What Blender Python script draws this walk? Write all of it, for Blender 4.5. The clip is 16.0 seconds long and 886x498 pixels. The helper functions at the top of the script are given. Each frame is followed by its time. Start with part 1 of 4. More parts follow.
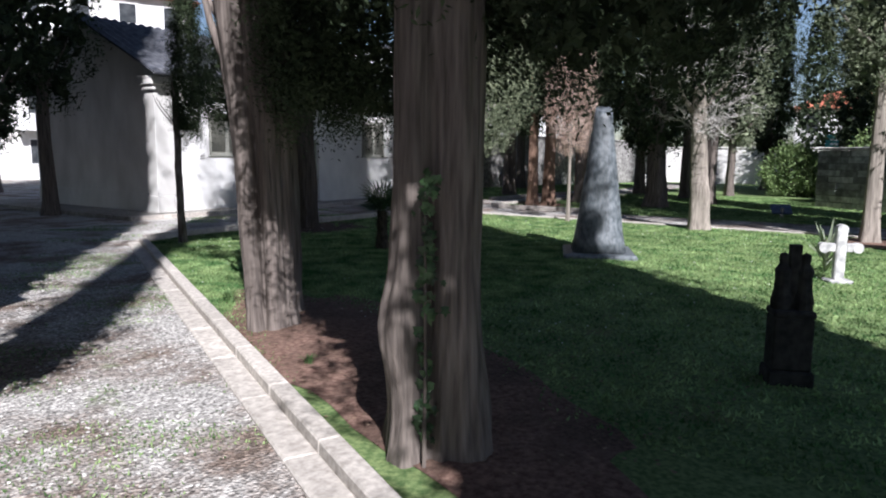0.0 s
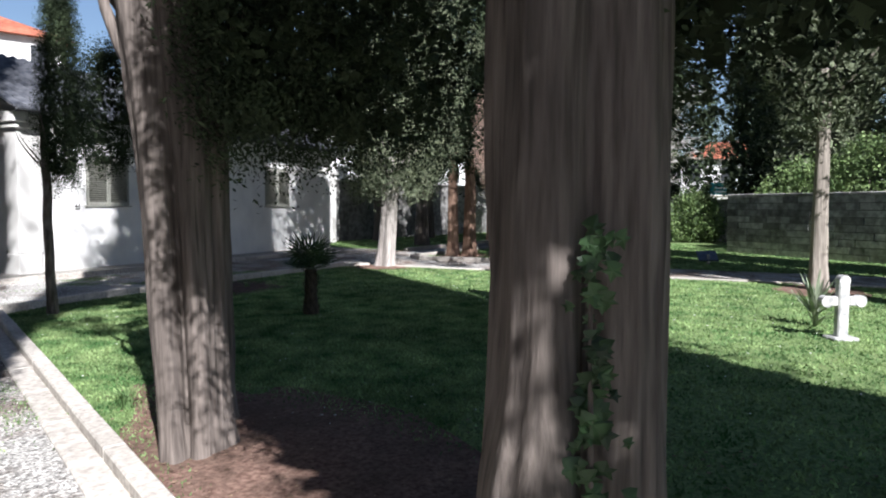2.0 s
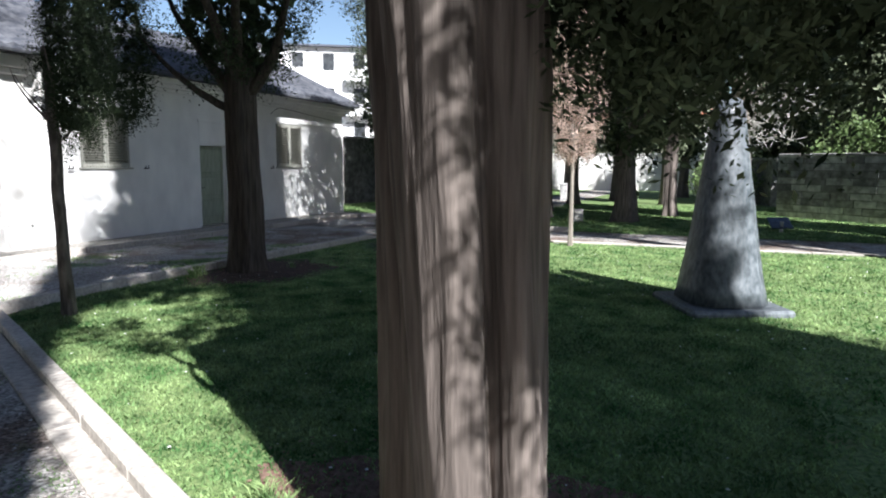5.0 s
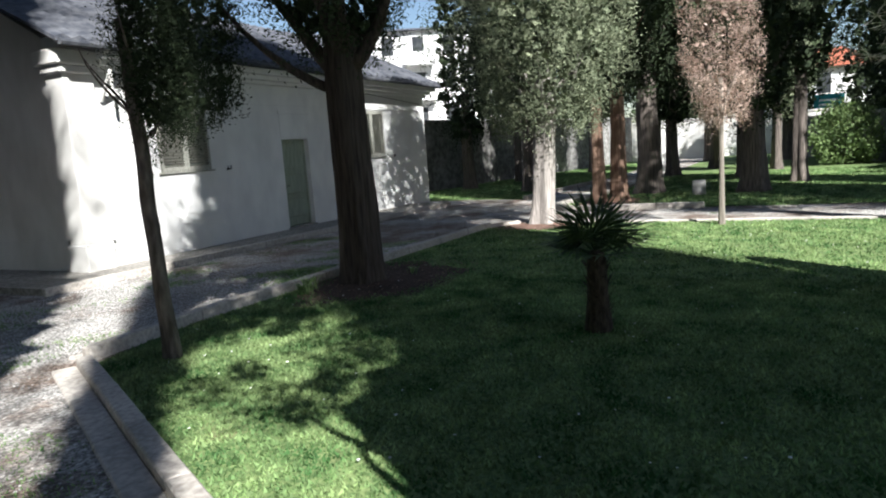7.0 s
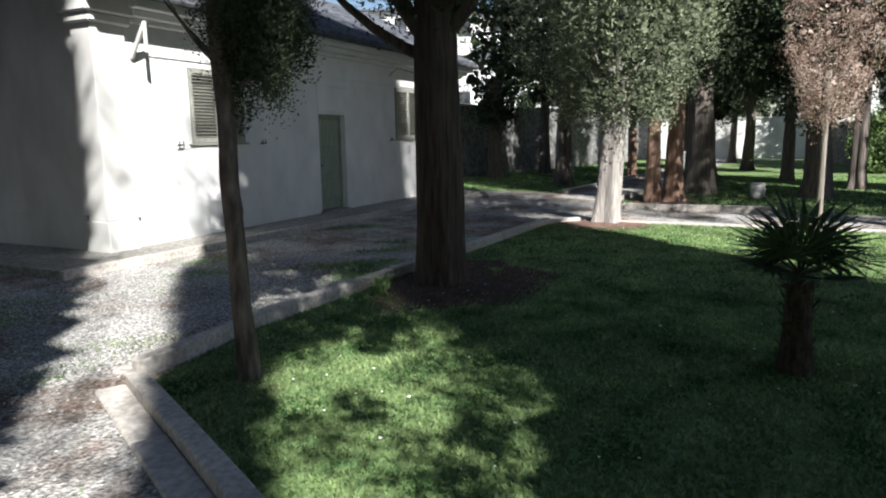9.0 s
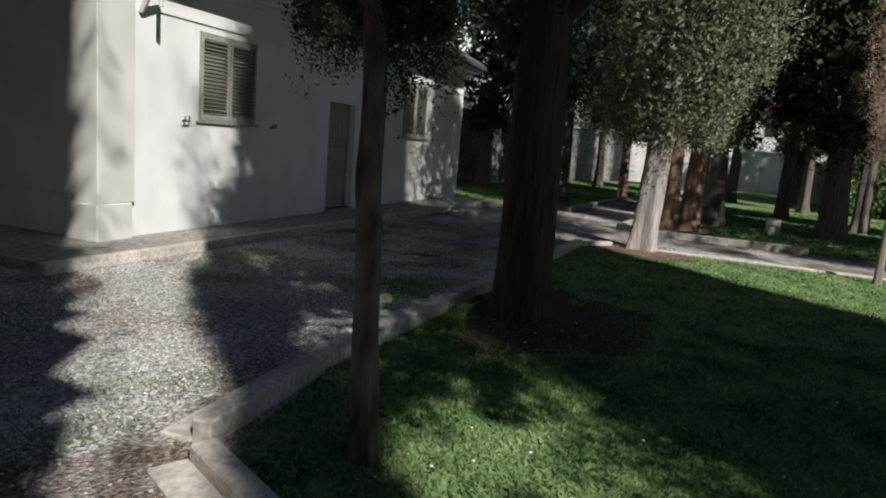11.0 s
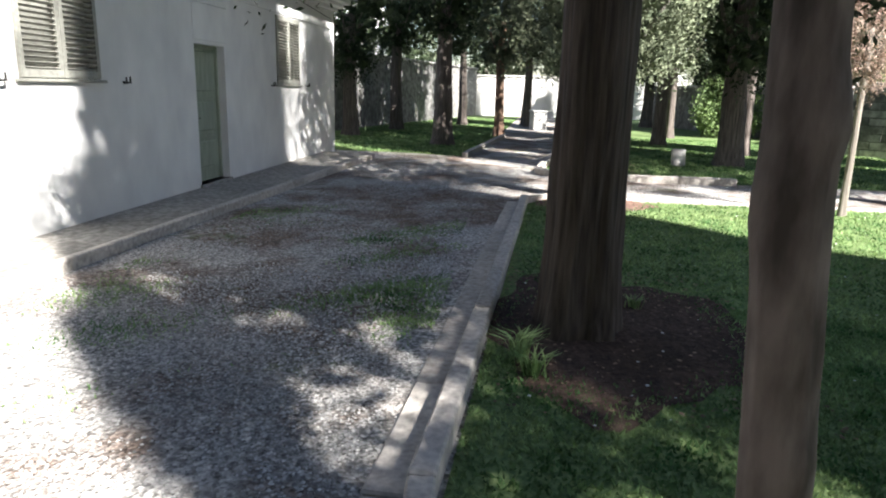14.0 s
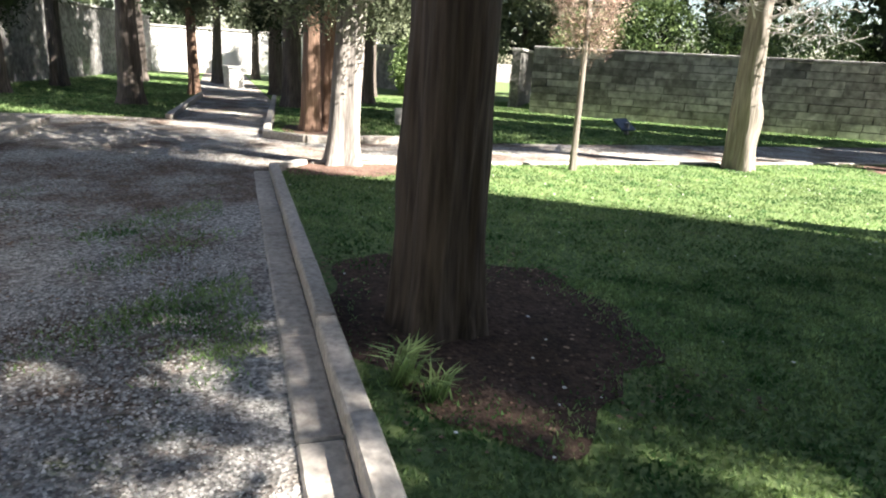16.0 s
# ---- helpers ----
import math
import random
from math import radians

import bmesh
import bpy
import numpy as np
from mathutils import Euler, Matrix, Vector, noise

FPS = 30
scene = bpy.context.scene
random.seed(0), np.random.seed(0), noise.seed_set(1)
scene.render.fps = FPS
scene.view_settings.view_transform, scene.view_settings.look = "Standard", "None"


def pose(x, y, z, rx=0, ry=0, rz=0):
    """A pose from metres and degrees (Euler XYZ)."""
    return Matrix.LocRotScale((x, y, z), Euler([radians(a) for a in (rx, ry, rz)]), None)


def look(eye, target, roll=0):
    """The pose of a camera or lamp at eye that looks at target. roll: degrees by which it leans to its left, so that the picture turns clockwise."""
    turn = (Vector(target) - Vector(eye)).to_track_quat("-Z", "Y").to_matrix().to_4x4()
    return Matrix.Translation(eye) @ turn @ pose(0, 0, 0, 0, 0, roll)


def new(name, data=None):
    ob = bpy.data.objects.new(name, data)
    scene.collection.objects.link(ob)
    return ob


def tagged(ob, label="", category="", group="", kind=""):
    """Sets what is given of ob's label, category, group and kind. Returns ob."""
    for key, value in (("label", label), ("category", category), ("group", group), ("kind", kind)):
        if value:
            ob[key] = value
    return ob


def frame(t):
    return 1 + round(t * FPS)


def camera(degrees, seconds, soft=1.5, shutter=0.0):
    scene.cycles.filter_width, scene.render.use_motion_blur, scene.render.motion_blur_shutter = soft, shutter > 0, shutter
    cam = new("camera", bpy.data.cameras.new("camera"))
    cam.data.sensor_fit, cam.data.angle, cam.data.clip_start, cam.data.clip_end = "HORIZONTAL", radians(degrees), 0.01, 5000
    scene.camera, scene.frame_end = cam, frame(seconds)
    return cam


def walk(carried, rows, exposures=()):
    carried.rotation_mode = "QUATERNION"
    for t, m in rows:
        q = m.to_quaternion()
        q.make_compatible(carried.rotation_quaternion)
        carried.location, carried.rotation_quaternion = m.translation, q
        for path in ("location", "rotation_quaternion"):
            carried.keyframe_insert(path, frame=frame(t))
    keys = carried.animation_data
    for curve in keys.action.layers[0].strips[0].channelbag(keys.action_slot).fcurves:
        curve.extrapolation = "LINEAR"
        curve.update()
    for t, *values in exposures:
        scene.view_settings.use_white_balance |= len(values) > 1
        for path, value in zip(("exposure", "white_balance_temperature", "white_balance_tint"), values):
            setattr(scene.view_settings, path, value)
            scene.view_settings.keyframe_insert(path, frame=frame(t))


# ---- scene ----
cam = camera(67.4, 16.0, soft=2.0)
PATH = [
    (0, (-0.684, -0.485, 1.657), (0.972, 0.602, 1.384), 0.6),
    (0.5, (-0.322, -0.143, 1.638), (1.397, 0.867, 1.476), 1.9),
    (1, (-0.053, 0.227, 1.639), (1.712, 1.147, 1.448), 0.7),
    (1.5, (0.126, 0.643, 1.672), (1.97, 1.391, 1.472), 0.3),
    (2, (0.391, 1.111, 1.623), (2.215, 1.923, 1.499), 0.2),
    (2.5, (0.619, 1.587, 1.652), (2.409, 2.463, 1.496), -1.2),
    (3, (0.824, 2.045, 1.626), (2.676, 2.754, 1.367), -0.2),
    (3.5, (1.09, 2.458, 1.608), (2.994, 3.023, 1.369), 3.3),
    (4, (1.357, 2.906, 1.656), (3.205, 3.64, 1.437), 1.3),
    (6.5, (2.48, 5.1, 1.735), (4.328, 5.808, 1.441), -1.3),
    (7, (2.951, 5.583, 1.691), (4.717, 6.476, 1.398), -4.1),
    (7.5, (3.117, 5.904, 1.665), (4.867, 6.818, 1.345), -0.8),
    (8, (3.293, 6.311, 1.67), (5.148, 6.981, 1.339), -1.1),
    (8.5, (3.434, 6.769, 1.684), (5.211, 7.624, 1.349), -1.4),
    (11, (4.191, 9.027, 1.631), (6.033, 9.737, 1.312), 4.6),
    (11.5, (4.349, 9.427, 1.671), (6.287, 9.781, 1.327), 3.4),
    (12, (4.746, 9.72, 1.658), (6.702, 9.944, 1.306), 2.5),
    (12.5, (4.973, 9.942, 1.692), (6.932, 10.129, 1.332), 4.1),
    (13, (5.207, 10.322, 1.68), (7.162, 10.355, 1.259), 3.0),
    (13.5, (5.485, 10.644, 1.654), (7.431, 10.715, 1.199), 2.9),
    (14, (5.819, 11.013, 1.652), (7.75, 11.241, 1.183), 1.5),
    (14.5, (6.017, 11.374, 1.637), (7.959, 11.449, 1.164), 2.4),
    (15, (6.25, 11.644, 1.613), (8.173, 11.581, 1.067), 2.5),
    (15.5, (6.631, 11.768, 1.599), (8.543, 11.42, 1.126), 0.3),
    (16, (6.867, 11.885, 1.562), (8.668, 11.211, 1.014), 3.3),
]
walk(cam, [(t, look(eye, target, roll)) for t, eye, target, roll in PATH],
     [(0, 0.88, 6000, 16), (2, 1.2, 6050, 13), (4, 1.5, 6000, 13), (7, 1.3, 6250, 9), (8.5, 1.3, 6250, 9), (11, 0.25, 6450, 9), (12, 1.4, 6450, 10),
      (13, 2.1, 6450, 10), (14, 2.08, 6450, 11), (14.5, 1.78, 6550, 12), (15.5, 2.3, 6700, 11), (16, 2.35, 6900, 11)])

# ---- world, sun ----
LIGHT = Vector((0.663 * 0.766, 0.749 * 0.766, -0.643))
world = bpy.data.worlds.new("world")
scene.world = world
world.use_nodes = True
wn = world.node_tree.nodes
sky = wn.new("ShaderNodeTexSky")
sky.sky_type, sky.sun_disc = "NISHITA", False
sky.sun_elevation, sky.sun_rotation = radians(40), radians(221.5)
sky.dust_density = 0.6
world.node_tree.links.new(sky.outputs[0], wn["Background"].inputs[0])
wn["Background"].inputs[1].default_value = 0.05
sun = new("sun", bpy.data.lights.new("sun", "SUN"))
sun.data.energy, sun.data.angle, sun.data.color = 5.0, radians(0.5), (1.0, 0.965, 0.91)
sun.matrix_world = look(-LIGHT * 60, (0, 0, 0))


# ---- materials ----
def material(name, dark, light, scale=8.0, rough=0.85, bump=0.3, stretch=(1, 1, 1), big=0.6, big_scale=0.5,
             spread=(0.35, 0.65), vary=0.0, spec=0.3, local=False, trans=0.0, distance=0.01):
    m = bpy.data.materials.new(name)
    m.use_nodes = True
    n, l = m.node_tree.nodes, m.node_tree.links
    b = n["Principled BSDF"]
    b.inputs["Roughness"].default_value = rough
    b.inputs["Specular IOR Level"].default_value = spec
    if local:
        src = n.new("ShaderNodeTexCoord").outputs["Object"]
    else:
        src = n.new("ShaderNodeNewGeometry").outputs["Position"]
    mp = n.new("ShaderNodeMapping")
    mp.inputs["Scale"].default_value = stretch
    l.new(src, mp.inputs["Vector"])
    fine = n.new("ShaderNodeTexNoise")
    fine.inputs["Scale"].default_value, fine.inputs["Detail"].default_value = scale, 8.0
    l.new(mp.outputs[0], fine.inputs["Vector"])
    ramp = n.new("ShaderNodeValToRGB")
    ramp.color_ramp.elements[0].position, ramp.color_ramp.elements[1].position = spread
    ramp.color_ramp.elements[0].color, ramp.color_ramp.elements[1].color = (*dark, 1), (*light, 1)
    l.new(fine.outputs[0], ramp.inputs[0])
    wide = n.new("ShaderNodeTexNoise")
    wide.inputs["Scale"].default_value, wide.inputs["Detail"].default_value = big_scale, 4.0
    l.new(mp.outputs[0], wide.inputs["Vector"])
    span = n.new("ShaderNodeMapRange")
    span.inputs["From Min"].default_value, span.inputs["From Max"].default_value = 0.3, 0.7
    span.inputs["To Min"].default_value, span.inputs["To Max"].default_value = 1 - big * 0.5, 1 + big * 0.3
    l.new(wide.outputs[0], span.inputs[0])
    mul = n.new("ShaderNodeMixRGB")
    mul.blend_type, mul.inputs[0].default_value = "MULTIPLY", 1.0
    l.new(ramp.outputs[0], mul.inputs[1])
    l.new(span.outputs[0], mul.inputs[2])
    out = mul.outputs[0]
    if vary:
        info = n.new("ShaderNodeObjectInfo")
        geo = n.new("ShaderNodeNewGeometry")
        add = n.new("ShaderNodeMath")
        l.new(info.outputs["Random"], add.inputs[0])
        l.new(geo.outputs["Random Per Island"], add.inputs[1])
        wrap = n.new("ShaderNodeMath")
        wrap.operation = "FRACT"
        l.new(add.outputs[0], wrap.inputs[0])
        rng = n.new("ShaderNodeMapRange")
        rng.inputs["To Min"].default_value, rng.inputs["To Max"].default_value = 1 - vary, 1 + vary
        l.new(wrap.outputs[0], rng.inputs[0])
        mul2 = n.new("ShaderNodeMixRGB")
        mul2.blend_type, mul2.inputs[0].default_value = "MULTIPLY", 1.0
        l.new(out, mul2.inputs[1])
        l.new(rng.outputs[0], mul2.inputs[2])
        out = mul2.outputs[0]
    l.new(out, b.inputs["Base Color"])
    if bump:
        bp = n.new("ShaderNodeBump")
        bp.inputs["Strength"].default_value, bp.inputs["Distance"].default_value = bump, distance
        l.new(fine.outputs[0], bp.inputs["Height"])
        l.new(bp.outputs[0], b.inputs["Normal"])
    if trans:
        tr = n.new("ShaderNodeBsdfTranslucent")
        l.new(out, tr.inputs[0])
        mix = n.new("ShaderNodeMixShader")
        mix.inputs[0].default_value = trans
        l.new(b.outputs[0], mix.inputs[1])
        l.new(tr.outputs[0], mix.inputs[2])
        l.new(mix.outputs[0], n["Material Output"].inputs[0])
    return m


BARK = material("bark", (0.05, 0.041, 0.036), (0.25, 0.212, 0.188), 30, 0.9, 1.0, (1, 1, 0.075), 0.8, 1.6, (0.22, 0.78), local=True, distance=0.016)
# same bark with deep shade put into the colour
BARK_SHADED = material("bark_shaded", (0.022, 0.018, 0.016), (0.13, 0.105, 0.088), 30, 0.9, 1.0, (1, 1, 0.075), 0.8, 1.6, (0.22, 0.78), local=True, distance=0.016)
BARK_PALE = material("bark_pale", (0.17, 0.152, 0.14), (0.48, 0.44, 0.41), 30, 0.9, 1.0, (1, 1, 0.075), 0.8, 1.6, (0.22, 0.78), local=True, distance=0.016)
BARK_OLD = material("bark_old", (0.13, 0.112, 0.095), (0.40, 0.355, 0.31), 30, 0.9, 1.0, (1, 1, 0.075), 0.8, 1.6, (0.22, 0.78), local=True, distance=0.016)
BARK_RED = material("bark_red", (0.12, 0.07, 0.05), (0.40, 0.26, 0.19), 30, 0.9, 1.0, (1, 1, 0.075), 0.8, 1.6, (0.22, 0.78), local=True, distance=0.016)
BARK_THIN = material("bark_thin", (0.07, 0.058, 0.05), (0.22, 0.185, 0.165), 14, 0.9, 0.6, (1, 1, 0.3), 0.5, 1.5, local=True)
LEAF = material("cypress_leaf", (0.020, 0.031, 0.017), (0.07, 0.095, 0.05), 3, 0.8, 0, (1, 1, 1), 0.6, 0.6, vary=0.35, spec=0.15)
LEAF_GREY = material("cypress_leaf_grey", (0.08, 0.10, 0.062), (0.23, 0.26, 0.17), 3, 0.8, 0, (1, 1, 1), 0.5, 0.6, vary=0.4, spec=0.15)
LEAF_DEAD = material("dead_leaf", (0.26, 0.175, 0.14), (0.56, 0.44, 0.38), 3, 0.9, 0, (1, 1, 1), 0.4, 0.6, vary=0.4, spec=0.1)
LEAF_BUSH = material("bush_leaf", (0.07, 0.12, 0.045), (0.24, 0.33, 0.13), 3, 0.6, 0, (1, 1, 1), 0.5, 0.6, vary=0.4, trans=0.25)
IVY = material("ivy_leaf", (0.02, 0.045, 0.02), (0.06, 0.12, 0.045), 9, 0.45, 0, (1, 1, 1), 0.5, 2, vary=0.4, spec=0.4, trans=0.15)
PALM = material("palm_leaf", (0.03, 0.06, 0.025), (0.08, 0.13, 0.05), 6, 0.5, 0, (1, 1, 1), 0.5, 2, vary=0.3, spec=0.4, trans=0.1)
YUCCA = material("yucca_leaf", (0.12, 0.16, 0.10), (0.30, 0.34, 0.24), 6, 0.5, 0, (1, 1, 1), 0.5, 2, vary=0.3)
GRASS = material("grass", (0.082, 0.185, 0.062), (0.355, 0.475, 0.21), 2.2, 0.7, 0, (1, 1, 1), 0.6, 0.35, vary=0.4, trans=0.42, spec=0.2)
FIBRE = material("palm_fibre", (0.03, 0.025, 0.02), (0.10, 0.082, 0.06), 30, 0.95, 0.8, (1, 1, 0.4), 0.5, 3, local=True)
WHITE = material("white_plaster", (0.66, 0.66, 0.66), (0.78, 0.78, 0.77), 2.5, 0.9, 0.12, (1, 1, 0.6), 0.14, 0.5, (0.3, 0.7))
GREY_PLASTER = material("aged_plaster", (0.55, 0.54, 0.52), (0.72, 0.71, 0.69), 1.6, 0.9, 0.2, (1, 1, 0.5), 0.25, 0.4, (0.3, 0.7))
SHUTTER = material("shutter_paint", (0.27, 0.27, 0.24), (0.36, 0.36, 0.32), 20, 0.6, 0.15, (1, 1, 1), 0.2, 1.0)
DOOR = material("door_paint", (0.25, 0.29, 0.23), (0.32, 0.36, 0.29), 14, 0.55, 0.15, (1, 1, 0.2), 0.25, 1.0)
IRON = material("black_iron", (0.02, 0.02, 0.02), (0.06, 0.055, 0.05), 40, 0.6, 0.2)
SLATE = material("roof_sheet", (0.05, 0.055, 0.07), (0.12, 0.125, 0.14), 5, 0.7, 0.3, vary=0.2)
TILE_RED = material("red_roof_tile", (0.35, 0.10, 0.06), (0.55, 0.20, 0.12), 3, 0.8, 0.3, vary=0.2)
CONCRETE = material("kerb_concrete", (0.34, 0.31, 0.28), (0.60, 0.56, 0.51), 22, 0.9, 0.35, (1, 1, 1), 0.35, 1.3, (0.3, 0.7), vary=0.10)
PAVE = material("pavement_concrete", (0.20, 0.19, 0.17), (0.38, 0.36, 0.33), 16, 0.9, 0.3, (1, 1, 1), 0.5, 0.7)
STONE = material("wall_stone", (0.22, 0.212, 0.205), (0.48, 0.47, 0.455), 5, 0.92, 0.6, (1, 1, 1), 0.6, 0.9, vary=0.42)
MORTAR = material("wall_mortar", (0.12, 0.12, 0.11), (0.24, 0.23, 0.22), 12, 0.95, 0.5)
GRANITE = material("obelisk_stone", (0.065, 0.078, 0.088), (0.17, 0.19, 0.205), 16, 0.45, 0.25, (1, 1, 0.6), 0.4, 2.4, spec=0.5)
MARBLE = material("weathered_marble", (0.30, 0.30, 0.30), (0.58, 0.575, 0.565), 10, 0.7, 0.3, (1, 1, 1), 0.35, 2.0)
# near-black: the monument's shade is in this stone colour
SHADED_STONE = material("shaded_stone", (0.014, 0.014, 0.014), (0.05, 0.05, 0.047), 14, 0.9, 0.5)
BLUE_SIGN = material("blue_plaque", (0.03, 0.045, 0.075), (0.07, 0.09, 0.13), 8, 0.4, 0.05)
WINDOW = material("dark_window", (0.03, 0.035, 0.04), (0.07, 0.075, 0.08), 2, 0.3, 0)
GREEN_SIGN = material("green_sign", (0.02, 0.20, 0.22), (0.04, 0.28, 0.28), 2, 0.5, 0)
DEADWOOD = material("dead_wood", (0.28, 0.26, 0.25), (0.55, 0.53, 0.51), 18, 0.9, 0.4, (1, 1, 0.4), 0.3, 1.5)
PEBBLE = material("pebble", (0.28, 0.265, 0.25), (0.64, 0.625, 0.60), 30, 0.9, 0, vary=0.5)
LITTER = material("leaf_litter", (0.10, 0.065, 0.045), (0.30, 0.21, 0.15), 12, 0.9, 0, vary=0.5)
DAISY = material("daisy_white", (0.75, 0.75, 0.72), (0.85, 0.85, 0.82), 4, 0.8, 0)


def ground_material(name, layers, speck=0.0, bump=0.5):
    """Soil, gravel and sparse grass mixed by noise of two sizes."""
    m = bpy.data.materials.new(name)
    m.use_nodes = True
    n, l = m.node_tree.nodes, m.node_tree.links
    b = n["Principled BSDF"]
    b.inputs["Roughness"].default_value = 0.95
    b.inputs["Specular IOR Level"].default_value = 0.15
    pos = n.new("ShaderNodeNewGeometry").outputs["Position"]
    col = None
    for i, (a, c, scale, lo, hi) in enumerate(layers):
        t = n.new("ShaderNodeTexNoise")
        t.inputs["Scale"].default_value, t.inputs["Detail"].default_value = 26.0 + 9 * i, 8.0
        l.new(pos, t.inputs["Vector"])
        r = n.new("ShaderNodeValToRGB")
        r.color_ramp.elements[0].position, r.color_ramp.elements[1].position = 0.35, 0.65
        r.color_ramp.elements[0].color, r.color_ramp.elements[1].color = (*a, 1), (*c, 1)
        l.new(t.outputs[0], r.inputs[0])
        if col is None:
            col = r.outputs[0]
            continue
        w = n.new("ShaderNodeTexNoise")
        w.inputs["Scale"].default_value, w.inputs["Detail"].default_value = scale, 9.0
        w.inputs["Roughness"].default_value = 0.7
        off = n.new("ShaderNodeVectorMath")
        off.inputs[1].default_value = (7.3 * i, 3.1 * i, 0)
        l.new(pos, off.inputs[0])
        l.new(off.outputs[0], w.inputs["Vector"])
        k = n.new("ShaderNodeMapRange")
        k.inputs["From Min"].default_value, k.inputs["From Max"].default_value = lo, hi
        l.new(w.outputs[0], k.inputs[0])
        mix = n.new("ShaderNodeMixRGB")
        l.new(k.outputs[0], mix.inputs[0])
        l.new(col, mix.inputs[1])
        l.new(r.outputs[0], mix.inputs[2])
        col = mix.outputs[0]
    height = None
    if speck:
        v = n.new("ShaderNodeTexVoronoi")
        v.inputs["Scale"].default_value = 42.0
        l.new(pos, v.inputs["Vector"])
        hsv = n.new("ShaderNodeSeparateColor")
        l.new(v.outputs["Color"], hsv.inputs[0])
        k = n.new("ShaderNodeMapRange")
        k.inputs["To Min"].default_value, k.inputs["To Max"].default_value = 1 - speck, 1 + speck
        l.new(hsv.outputs[0], k.inputs[0])
        mul = n.new("ShaderNodeMixRGB")
        mul.blend_type, mul.inputs[0].default_value = "MULTIPLY", 1.0
        l.new(col, mul.inputs[1])
        l.new(k.outputs[0], mul.inputs[2])
        col = mul.outputs[0]
        height = v.outputs["Distance"]
    l.new(col, b.inputs["Base Color"])
    t = n.new("ShaderNodeTexNoise")
    t.inputs["Scale"].default_value, t.inputs["Detail"].default_value = 45.0, 6.0
    l.new(pos, t.inputs["Vector"])
    bp = n.new("ShaderNodeBump")
    bp.inputs["Strength"].default_value, bp.inputs["Distance"].default_value = bump, 0.02
    l.new(height or t.outputs[0], bp.inputs["Height"])
    l.new(bp.outputs[0], b.inputs["Normal"])
    return m


GRAVEL = ground_material("gravel", [((0.26, 0.25, 0.235), (0.56, 0.545, 0.52), 1, 0, 1),
                                    ((0.12, 0.09, 0.075), (0.26, 0.205, 0.17), 0.8, 0.44, 0.60),
                                    ((0.06, 0.10, 0.03), (0.15, 0.19, 0.07), 0.9, 0.60, 0.70)], 0.5, 0.8)
SOIL = ground_material("lawn_soil", [((0.08, 0.135, 0.05), (0.205, 0.27, 0.112), 1, 0, 1),
                                     ((0.10, 0.09, 0.045), (0.20, 0.17, 0.10), 1.3, 0.58, 0.75)], 0.0, 0.6)
REDSOIL = ground_material("red_soil", [((0.12, 0.07, 0.055), (0.27, 0.175, 0.14), 1, 0, 1),
                                       ((0.07, 0.048, 0.038), (0.16, 0.11, 0.085), 1.6, 0.45, 0.65)], 0.0, 0.8)
# bare earth with the tree's deep shade painted into its browns
SHADED_SOIL = ground_material("shaded_soil", [((0.055, 0.036, 0.028), (0.13, 0.088, 0.068), 1, 0, 1),
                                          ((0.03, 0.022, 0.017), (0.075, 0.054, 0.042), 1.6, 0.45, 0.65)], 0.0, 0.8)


# ---- builders ----
def raw(name, verts, faces, mat, parent=None, label="", smooth=False):
    """Verts and faces as ONE mesh object, at top level or under a thing."""
    me = bpy.data.meshes.new(name)
    me.from_pydata([tuple(v) for v in verts], [], faces)
    me.materials.append(mat)
    if smooth:
        me.polygons.foreach_set("use_smooth", [True] * len(me.polygons))
    me.update()
    ob = new(name, me)
    ob.parent = parent
    return tagged(ob, label)


def part(name, bm, mat, parent=None, label="", smooth=False, loc=None):
    me = bpy.data.meshes.new(name)
    bm.to_mesh(me)
    bm.free()
    me.materials.append(mat)
    if smooth:
        me.polygons.foreach_set("use_smooth", [True] * len(me.polygons))
    ob = new(name, me)
    ob.parent = parent
    if loc is not None:
        ob.location = loc
    return tagged(ob, label)


def empty(name, m, label, category, group="", kind=""):
    ob = new(name)
    ob.empty_display_size = 0.2
    ob.matrix_world = m
    return tagged(ob, label, category, group, kind)


def box(bm, x0, y0, z0, x1, y1, z1, bevel=0.0, m=None):
    geo = bmesh.ops.create_cube(bm, size=1.0)["verts"]
    for v in geo:
        v.co = Vector(((x0 + x1) / 2 + v.co.x * (x1 - x0), (y0 + y1) / 2 + v.co.y * (y1 - y0), (z0 + z1) / 2 + v.co.z * (z1 - z0)))
        if m is not None:
            v.co = m @ v.co
    if bevel:
        edges = list({e for v in geo for e in v.link_edges})
        bmesh.ops.bevel(bm, geom=edges, offset=bevel, segments=1, affect="EDGES")


def boxes(*rows, bevel=0.0):
    bm = bmesh.new()
    for r in rows:
        box(bm, *r, bevel=bevel)
    return bm


def tube(bm, pts, radii, sides=7):
    """A tapered round bar through the points."""
    pts = [Vector(p) for p in pts]
    rings = []
    for i, p in enumerate(pts):
        d = (pts[min(i + 1, len(pts) - 1)] - pts[max(i - 1, 0)]).normalized()
        q = d.to_track_quat("Z", "Y")
        rings.append([bm.verts.new(p + q @ Vector((math.cos(a) * radii[i], math.sin(a) * radii[i], 0)))
                      for a in (2 * math.pi * k / sides for k in range(sides))])
    for a, b in zip(rings, rings[1:]):
        for k in range(sides):
            bm.faces.new((a[k], a[(k + 1) % sides], b[(k + 1) % sides], b[k]))
    bm.faces.new(rings[-1])
    bm.faces.new(rings[0][::-1])


